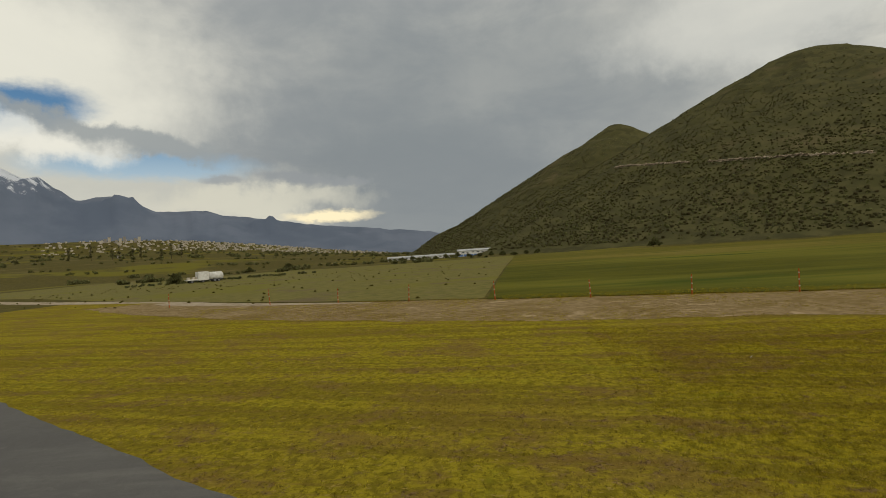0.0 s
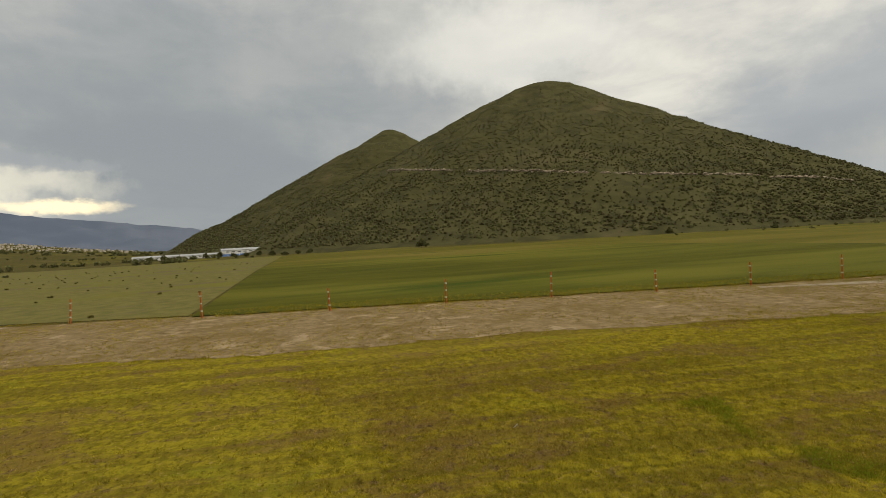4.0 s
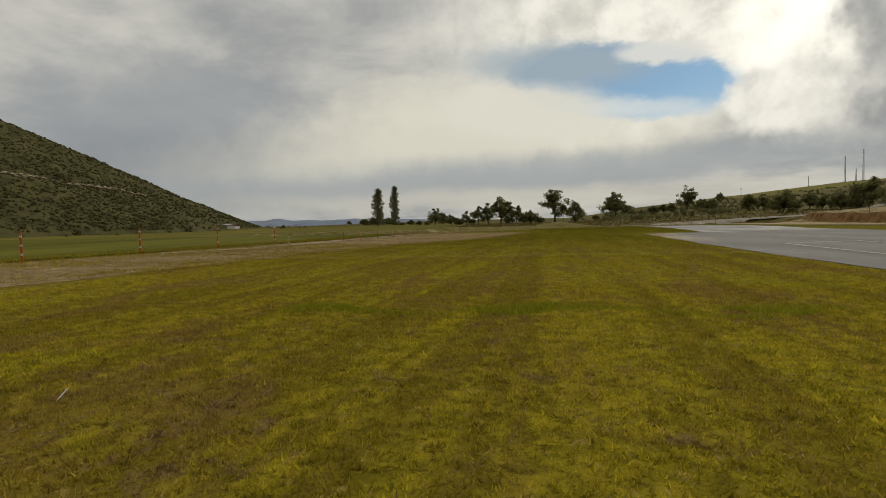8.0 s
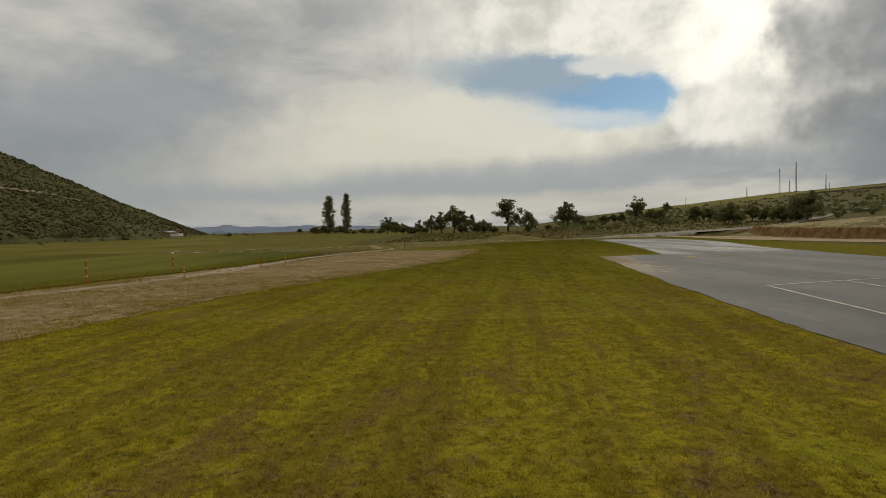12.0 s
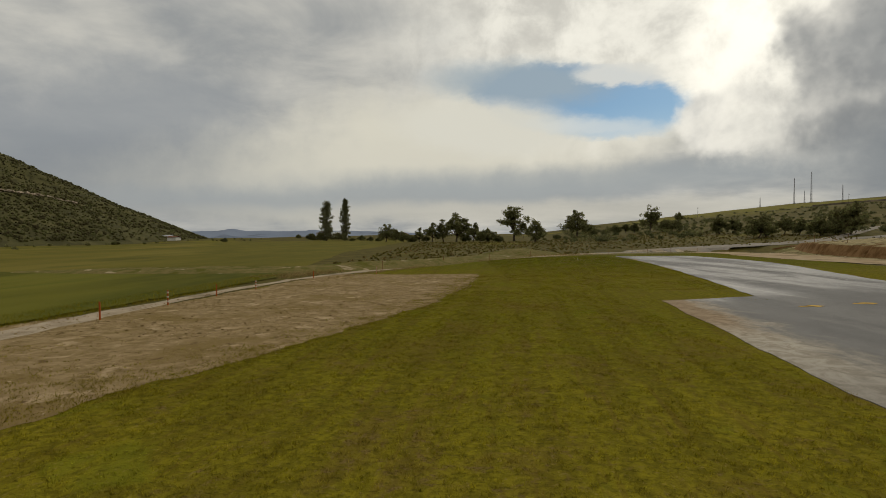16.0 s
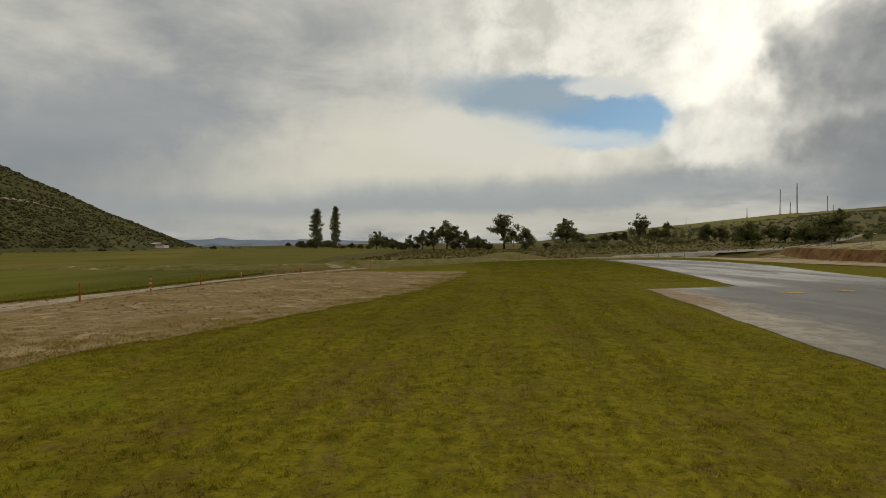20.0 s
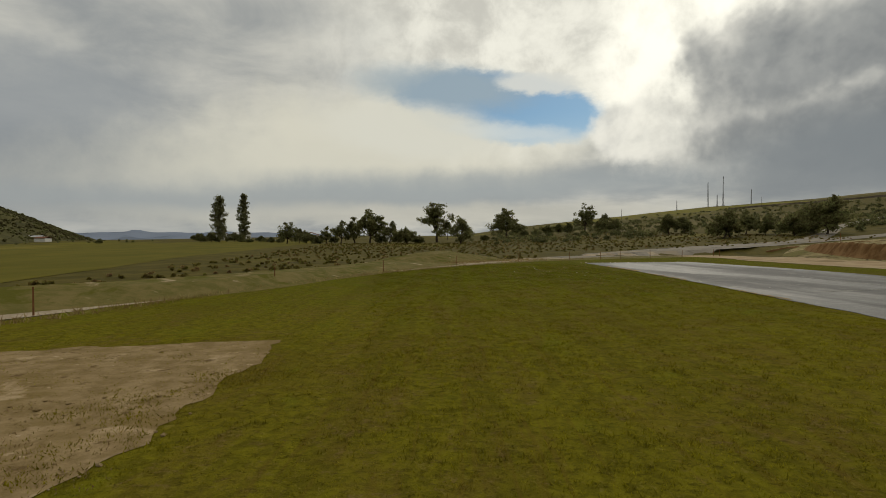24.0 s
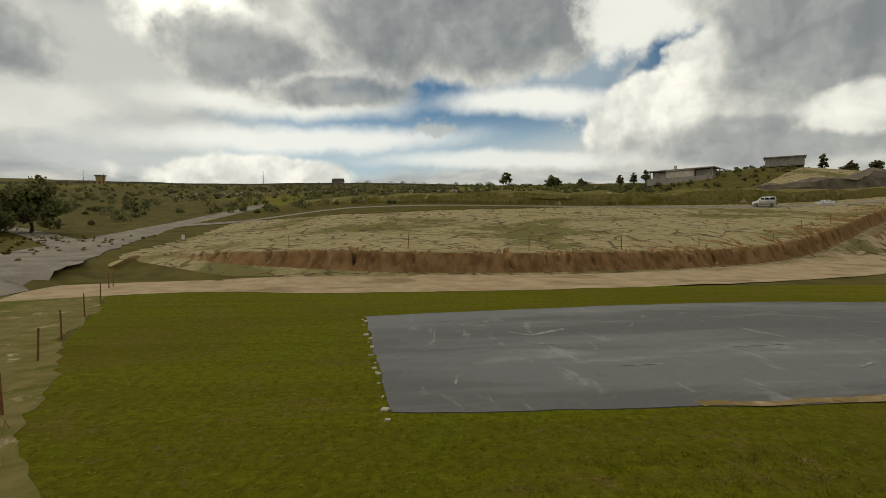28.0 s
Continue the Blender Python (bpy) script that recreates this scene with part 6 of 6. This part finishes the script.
for k in range(9):
    x, y = -840 - 22 * (k % 4), -830 + 26 * k
    root = new("bare_poplar")
    root.location = (x, y, float(land_z(np.array([x]), np.array([y]))[0]) - 0.3)
    bm = bmesh.new()
    tall = 24 + 7 * math.sin(k * 1.9)
    tube(bm, (0, 0, 0), (0, 0, tall), 0.5, 0.06)
    rr = np.random.default_rng(400 + k)
    cs = []
    for j in range(20):
        f = rr.uniform(0.15, 0.95)
        a = rr.uniform(0, 6.28)
        q = Vector((math.cos(a) * 1.6, math.sin(a) * 1.6, f * tall + 1.5))
        tube(bm, (0, 0, f * tall), q, 0.12, 0.03, 4)
        cs.append((*q, 1.7))
    part("trunk", bm, BARK, root)
    raw_mesh("crown", leaf_cloud(rr, cs, 40, 0.45), 4, SCRUB, root)
    tagged(root, "tall thin poplar with sparse dark foliage", "tree", "thin poplars")


def shrub_field(name, count, pick, size, mat, label, seed, per=26, leaf_size=0.20):
    """Low leafy shrubs over a slope, all in one mesh."""
    rng = np.random.default_rng(seed)
    centres = []
    while len(centres) < count:
        x, y = pick(rng)
        s = rng.uniform(*size)
        z = float(land_z(np.array([x]), np.array([y]))[0])
        for _ in range(3):
            centres.append((x + rng.uniform(-0.5, 0.5) * s, y + rng.uniform(-0.5, 0.5) * s, z + s * rng.uniform(0.25, 0.55), s * 0.55))
    return tagged(raw_mesh(name, leaf_cloud(rng, centres, per, leaf_size), 4, mat), label, "shrubs", kind="stuff")


def on_slope(rng):
    while True:
        az, r = radians(rng.uniform(12, 112)), rng.uniform(120, 430)
        x, y = 10 + r * math.sin(az), 60 + r * math.cos(az)
        if x - float(cliff_x(min(y, 125))) > 55 or y > 140:
            return x, y


shrub_field("slope_shrubs", 3200, on_slope, (0.7, 2.3), SHRUB_LEAF, "grey-green shrubs dotted over the rise", 31)
shrub_field("dark_slope_shrubs", 1500, on_slope, (0.8, 2.6), LEAF, "dark green bushes dotted over the rise", 32)
shrub_field("plain_bushes", 240, lambda rng: (rng.uniform(-420, -150), rng.uniform(150, 520)), (0.8, 2.2), LEAF, "small dark bushes along the foot of the hill", 33)
shrub_field("weed_clumps", 900, lambda rng: (rng.uniform(-150, -26), rng.uniform(-120, -8)), (0.08, 0.22), TUFT, "low weeds in the dry meadow", 34, 14, 0.07)


def in_pasture(rng):
    while True:
        x, y = rng.uniform(-12, 90), rng.uniform(70, 235)
        lane = np.interp(y, (64, 74, 85, 95, 103, 109, 235), (-7, -2, 4, 11, 19.5, 29, 60))
        if x < lane - 3.5 or y > 124:
            return x, y


shrub_field("pasture_tufts", 7000, in_pasture, (0.10, 0.34), TUFT, "coarse tufts of uncut grass on the rough pasture", 42, 7, 0.10)
shrub_field("dry_pasture_tufts", 2600, in_pasture, (0.10, 0.28), STRAW, "dry straw-coloured tufts on the rough pasture", 43, 7, 0.10)


def on_knoll(rng):
    a, r = rng.uniform(0, 6.283), 75 * math.sqrt(rng.random())
    return 182 + r * math.cos(a), -45 + 0.8 * r * math.sin(a)


shrub_field("knoll_scrub", 900, on_knoll, (0.5, 1.7), LEAF, "dark low scrub over the knoll with the houses", 39, 20)
shrub_field("knoll_weeds", 700, on_knoll, (0.4, 1.2), SHRUB_LEAF, "grey-green weeds over the knoll with the houses", 40, 18)


def far_hedge(rng):
    """Hedges and copses on the plain towards the town."""
    k = int(rng.integers(0, 6))
    az = radians(rng.uniform(-141, -104))
    r = (330, 420, 520, 640, 790, 960)[k] + 25 * math.sin(az * 23 + k) + rng.uniform(-6, 6)
    return (10 + r * math.sin(az), 60 + r * math.cos(az)) if math.sin(az * 31 + 2.1 * k) > 0.1 else far_hedge(rng)


shrub_field("plain_hedges", 620, far_hedge, (1.4, 3.6), LEAF, "broken dark hedges across the far plain", 36, 22, 0.45)


def far_wood(rng):
    az, r = radians(rng.uniform(-143, -100)), 1000 + 2100 * rng.random() ** 0.8
    ok = noise.noise(Vector((az * 14, r * 0.006, 3.0))) > -0.05
    return (10 + r * math.sin(az), 60 + r * math.cos(az)) if ok else far_wood(rng)


shrub_field("far_woods", 1500, far_wood, (3.5, 8.5), LEAF, "dark gardens and copses before the far town", 38, 12, 1.6)


def orchard_rows(rng):
    u, row = rng.uniform(0, 1), int(rng.integers(0, 3))
    return -118 - 34 * u - 7 * row + rng.uniform(-0.6, 0.6), -112 + 42 * u - 9 * row + rng.uniform(-0.6, 0.6)


shrub_field("young_orchard", 200, orchard_rows, (0.5, 1.2), SHRUB_LEAF, "rows of low young orchard bushes on the meadow", 37, 20, 0.15)


def ridge_line(rng):
    az = radians(rng.uniform(84, 128))
    r = rng.uniform(440, 500) if rng.random() < 0.7 else rng.uniform(300, 340)
    return 10 + r * math.sin(az), 60 + r * math.cos(az)


shrub_field("ridge_trees", 210, ridge_line, (2.4, 5.0), LEAF, "far dark trees along the ridge", 35, 40)
for k, (x, y, tall, wide) in enumerate(((334, 6, 10.0, 9), (325, -20, 8.5, 9), (330, -26, 7.0, 6), (318, -37, 6.2, 7), (246, -24, 6.5, 4), (243, -29, 7.0, 4), (241, -34, 7.5, 4), (179, -66, 8.0, 3.5), (176, -74, 4.5, 6), (172, -80, 5.0, 5))):
    broad_tree(x, y, tall, wide, 360 + k, 0.0, open_crown=0.2, low=0.2, label="dark tree near the houses on the knoll", group="knoll trees")

rng = np.random.default_rng(41)
spots = []
for k in range(260):
    az, r = radians(rng.uniform(62, 96)), rng.uniform(205, 262)
    x, y = 10 + r * math.sin(az), 60 + r * math.cos(az)
    spots.append((x, y, float(land_z(np.array([x]), np.array([y]))[0]), 0.25, rng.uniform(0.3, 0.6)))
tagged(scatter_blobs("pale_stones", spots, PLASTER, rng), "pale standing stones scattered on the far slope", "stones", kind="stuff")


# ---- small things near the runway ----
def stone(x, y, size, seed, label="pale broken slab at the runway edge", group="edge slabs", mat=None, z=0.0):
    rng = np.random.default_rng(seed)
    bm = bmesh.new()
    vs = box(bm, (0, 0, 0), (size, size * rng.uniform(0.5, 0.9), size * 0.35))
    bmesh.ops.bevel(bm, geom=bm.edges[:], offset=size * 0.12, segments=1, affect="EDGES")
    for v in bm.verts:
        v.co += Vector(rng.uniform(-0.08, 0.08, 3) * size)
    ob = part("stone", bm, mat or SAND)
    ob.matrix_world = pose(x, y, z + size * 0.12, rng.uniform(-8, 8), rng.uniform(-8, 8), rng.uniform(0, 360))
    return tagged(ob, label, "stone", group)


for k in range(17):
    u = k / 16
    stone(26.1 + 11.6 * u + 0.2 * math.sin(k * 5), 98.0 + 0.3 * u + 0.12 * math.sin(k * 3.1), 0.12 + 0.05 * math.sin(k * 1.9), 500 + k)
for k, (x, y) in enumerate(((15.8, 85.6), (16.2, 86.0), (16.4, 85.5), (17.6, 87.0), (14.9, 86.4), (18.5, 88.2), (20.4, 86.6), (19.6, 81.0), (33.6, 107.1), (36.0, 108.4), (38.2, 109.0), (30.8, 106.2))):
    stone(x, y, 0.045 + 0.015 * math.sin(k * 2.7), 540 + k, "small pale stone lying in the short grass", "field stones", WHITE if k % 2 else SAND)
for k, (x, y) in enumerate(((101.8, 113.8), (84.5, 119.5))):
    root = thing("marker_block", x, y, 20 * k, "small white painted marker block beside the road", "marker", "road markers", z=float(height(x, y)))
    box_part("block", (0, 0, 0.3), (0.35, 0.35, 0.7), WHITE, root, bevel=0.04)
    box_part("base", (0, 0, 0.02), (0.6, 0.6, 0.12), CONCRETE, root)
for k in range(12):
    y = 104 - 9.5 * k
    x = float(cliff_x(y)) + 3.0 + 1.2 * math.sin(k * 2.2)
    stalk(x, y, 1.1 + 0.15 * math.sin(k), STAKE, "thin brown stake on the dry slope", "slope stakes", bands=False, tilt=4 * math.sin(k * 1.4), wide=0.035)


PALE = material("pale_dry_weed", ((0.52, 0.47, 0.33), (0.36, 0.31, 0.18)), 3.0, 5.0, leaf=True, random_tint=0.25, bump=0.0)


def pale_weed(x, y, wide, seed):
    """A flat rosette of pale dry leaves about a short stem."""
    rng = np.random.default_rng(seed)
    root = new("weed")
    root.location = (x, y, 0.004)
    bm = bmesh.new()
    for k in range(9):
        a, reach = k * 0.72 + rng.uniform(-0.3, 0.3), wide * rng.uniform(0.35, 0.6)
        tip = Vector((math.cos(a) * reach, math.sin(a) * reach, rng.uniform(0.005, 0.03)))
        side = Vector((-math.sin(a), math.cos(a), 0)) * wide * 0.07
        mid = tip * 0.5 + Vector((0, 0, 0.012))
        base, l, r, end = [bm.verts.new(p) for p in (Vector((0, 0, 0)), mid + side, mid - side, tip)]
        bm.faces.new((base, r, end, l))
    part("leaf", bm, PALE, root)
    raw_mesh("flower_head", leaf_cloud(rng, [(rng.uniform(-0.2, 0.2) * wide, rng.uniform(-0.2, 0.2) * wide, 0.02, wide * 0.16) for _ in range(3)], 7, 0.010), 4, PALE, root)
    return tagged(root, "flat pale dry weed in the short green grass", "weed", "pale weeds")


for k, (x, y, wide) in enumerate(((18.58, 84.95, 0.20), (18.27, 85.5, 0.14), (18.37, 85.2, 0.16), (19.4, 91.5, 0.24), (18.62, 88.3, 0.20), (18.7, 89.1, 0.18), (18.6, 90.4, 0.14), (20.8, 84.2, 0.22), (20.2, 83.9, 0.20), (20.9, 83.8, 0.22), (21.6, 83.1, 0.22), (17.6, 80.2, 0.16), (20.4, 78.0, 0.18))):
    pale_weed(x, y, wide, 620 + k)
bm = bmesh.new()
tube(bm, (-0.06, 0, 0), (0.06, 0.01, 0.012), 0.006, 0.005, 6)
stick = tagged(part("stick", bm, WHITE), "small white stick lying in the grass", "stick")
stick.matrix_world = pose(-2.87, 2.8, 0.03, 0, -38, 60)


# ---- grass ----
def in_lawn(x, y):
    """True where mown grass grows: right of the bare strip and off the asphalt, the lane and the track."""
    near = np.interp(y, [p[1] for p in STRIP_NEAR], [p[0] for p in STRIP_NEAR])
    left = np.where(y < 55, near, np.interp(y, (55, 60, 66, 76, 86, 94.5, 100, 103.6, 110), (-8, -7, -4.5, 0, 6, 13.5, 20.5, 27, 44)))
    apron = np.interp(y, (-70, -19, -6, 13, 23, 34, 43.2), (-27.2, -0.2, 6.7, 8.0, 9.1, 10.7, 12.0))
    strip = np.interp(y, EDGE_Y, EDGE_X)
    edge = np.where(y < 43.2, apron, strip)
    on_run = (x > edge) & (x < 0.2 + np.interp(y, RIGHT_Y, RIGHT_X)) & (y < 98.2)
    return (x > left) & ~on_run & (x < 45.5) & (y < 104 + 0.15 * (x - 26))


def blades(name, x0, x1, y0, y1, count, tall, wide, mat, label, seed, keep=in_lawn, per=4, clump=0.05, patchy=None):
    """Tufts of pointed blades, loose triangles in one mesh."""
    rng = np.random.default_rng(seed)
    x, y = rng.uniform(x0, x1, count), rng.uniform(y0, y1, count)
    ok = keep(x, y)
    if patchy:
        s = np.sin(x * patchy + 2 * np.sin(y * patchy * 0.8)) * np.sin(y * patchy * 1.3 + 1.7 * np.sin(x * patchy * 0.6))
        ok &= s > rng.uniform(-0.8, 0.6, count)
    x, y = x[ok], y[ok]
    n = len(x)
    size = rng.uniform(0.55, 1.35, (n, 1))
    bx = x[:, None] + rng.normal(0, clump, (n, per))
    by = y[:, None] + rng.normal(0, clump, (n, per))
    bz = np.zeros((n, per))
    far = rng.uniform(0, 2 * math.pi, (n, per))
    h = tall * size * rng.uniform(0.6, 1.3, (n, per))
    lean = h * rng.uniform(0.2, 1.1, (n, per))
    turn = rng.uniform(0, math.pi, (n, per))
    wx, wy = np.cos(turn) * wide * size, np.sin(turn) * wide * size
    a = np.stack([bx - wx, by - wy, bz], -1)
    b = np.stack([bx + wx, by + wy, bz], -1)
    c = np.stack([bx + np.cos(far) * lean, by + np.sin(far) * lean, bz + h], -1)
    return tagged(raw_mesh(name, np.stack([a, b, c], -2), 3, mat), label, "grass", kind="stuff")


def clover_spot(x, y):
    """Ragged fresh-green patches that run across the field."""
    d = np.abs(y - 6.3 - 0.25 * np.sin(x * 1.7)) / (0.26 + 0.16 * np.sin(x * 2.3 + 1))
    s = np.sin(x * 2.9 + 2 * np.sin(y * 2.1)) * np.sin(y * 3.3 + x)
    return (d < 1) & (s > -0.15) & in_lawn(x, y)


blades("nearest_grass", -6, 6.5, 0.3, 9, 42000, 0.026, 0.0055, BLADE, "matted short olive grass", 60, clump=0.03)
blades("near_grass", -9, 9, -1, 17, 70000, 0.028, 0.007, BLADE, "short olive grass blades", 61)
blades("near_tufts", -9, 9, -1, 17, 8000, 0.050, 0.006, BLADE, "taller tufts in the short grass", 62, patchy=1.9, per=7, clump=0.035)
blades("near_straw", -9, 9, -1, 17, 20000, 0.022, 0.006, STRAW, "dry straw-coloured blades in the lawn", 63, patchy=2.3)
blades("mid_grass", -14, 12, 15, 62, 60000, 0.018, 0.011, BLADE, "short olive grass blades", 64)
blades("mid_tufts", -14, 22, 12, 62, 15000, 0.04, 0.009, BLADE, "taller tufts in the short grass", 65, patchy=0.9)
blades("south_grass", -20, 10, -30, 0, 26000, 0.035, 0.010, BLADE, "short olive grass blades", 66)
blades("end_grass", -2, 26, 58, 104, 70000, 0.017, 0.010, BLADE, "short green grass blades", 67, per=3)
blades("end_tufts", -2, 45, 56, 110, 26000, 0.028, 0.010, BLADE, "taller green tufts in the short grass", 68, patchy=0.4)
blades("mid_clumps", -6, 10, 18, 48, 26000, 0.045, 0.008, BLADE, "small raised clumps in the mown grass", 78, patchy=2.6, per=7, clump=0.045)
blades("end_clumps", 6, 24, 48, 97, 44000, 0.045, 0.008, BLADE, "small raised clumps in the green grass", 79, patchy=2.2, per=7, clump=0.045)
blades("pale_weeds", 14, 24, 74, 93, 9000, 0.05, 0.008, STRAW, "pale dry weeds scattered in the green lawn", 77, lambda x, y: in_lawn(x, y) & (np.sin(x * 2.3 + 2 * np.sin(y * 1.9)) * np.sin(y * 2.7 + x) > 0.82), per=6, clump=0.06)
blades("clover_band", -2.8, 4.2, 5.3, 7.3, 9000, 0.045, 0.008, FRESH, "fresh green clover patches across the lawn", 69, clover_spot)


def in_strip(x, y):
    near = np.interp(y, [p[1] for p in STRIP_NEAR], [p[0] for p in STRIP_NEAR])
    far = np.interp(y, [p[1] for p in STRIP_FAR[::-1]], [p[0] for p in STRIP_FAR[::-1]])
    return (x < near + 0.3) & (x > far - 1.0)


def strip_rim(x, y):
    near = np.interp(y, [p[1] for p in STRIP_NEAR], [p[0] for p in STRIP_NEAR])
    d = near - x + 0.5 * np.sin(y * 2.3) + 0.3 * np.sin(y * 5.1 + 1)
    return (d > -0.6) & (d < 1.3)


blades("strip_rim", -11, 5, 12, 58.5, 130000, 0.04, 0.009, BLADE, "ragged grass that creeps into the bare strip", 75, strip_rim, patchy=2.3)
rng = np.random.default_rng(76)
spots = []
while len(spots) < 1800:
    x, y = rng.uniform(-17, 4), rng.uniform(34, 57)
    if in_strip(np.array([x]), np.array([y]))[0]:
        r = 0.012 + 0.05 * rng.random() ** 3
        spots.append((x, y, 0.01, r, r * 0.6))
tagged(scatter_blobs("earth_clods", spots, DIRT, rng), "clods and crumbs of dry earth on the bare strip", "clods", kind="stuff")
blades("strip_straw", -32, 4, -40, 57, 120000, 0.040, 0.011, STRAW, "dry straw stubble on the bare strip", 71, in_strip, patchy=0.6)
blades("strip_green", -27, 0, -30, 33, 110000, 0.045, 0.011, BLADE, "thin green weeds on the bare strip", 72, in_strip, patchy=0.45)


def crop_rim(x, y):
    d = crop_edge(y) - x
    return (d > -0.5) & (d < 2.2) & (y > -5)


blades("crop_rim", -28, -12, -6, 60, 60000, 0.13, 0.012, BLADE, "taller uncut grass at the edge of the field", 73, crop_rim, per=3, clump=0.1)


def lane_rim(x, y):
    lx = np.interp(y, (57, 64.5, 74, 85, 94.5, 102, 107.5), (-9.2, -6.4, -2, 4, 11.5, 20, 29))
    return (np.abs(x - lx + 3.0) < 1.7) | ((np.abs(x - lx - 2.0) < 0.4))


blades("lane_rim", -16, 30, 57, 107, 60000, 0.20, 0.014, STRAW, "dry tall grass along the gravel lane", 74, lane_rim, per=3, clump=0.12)
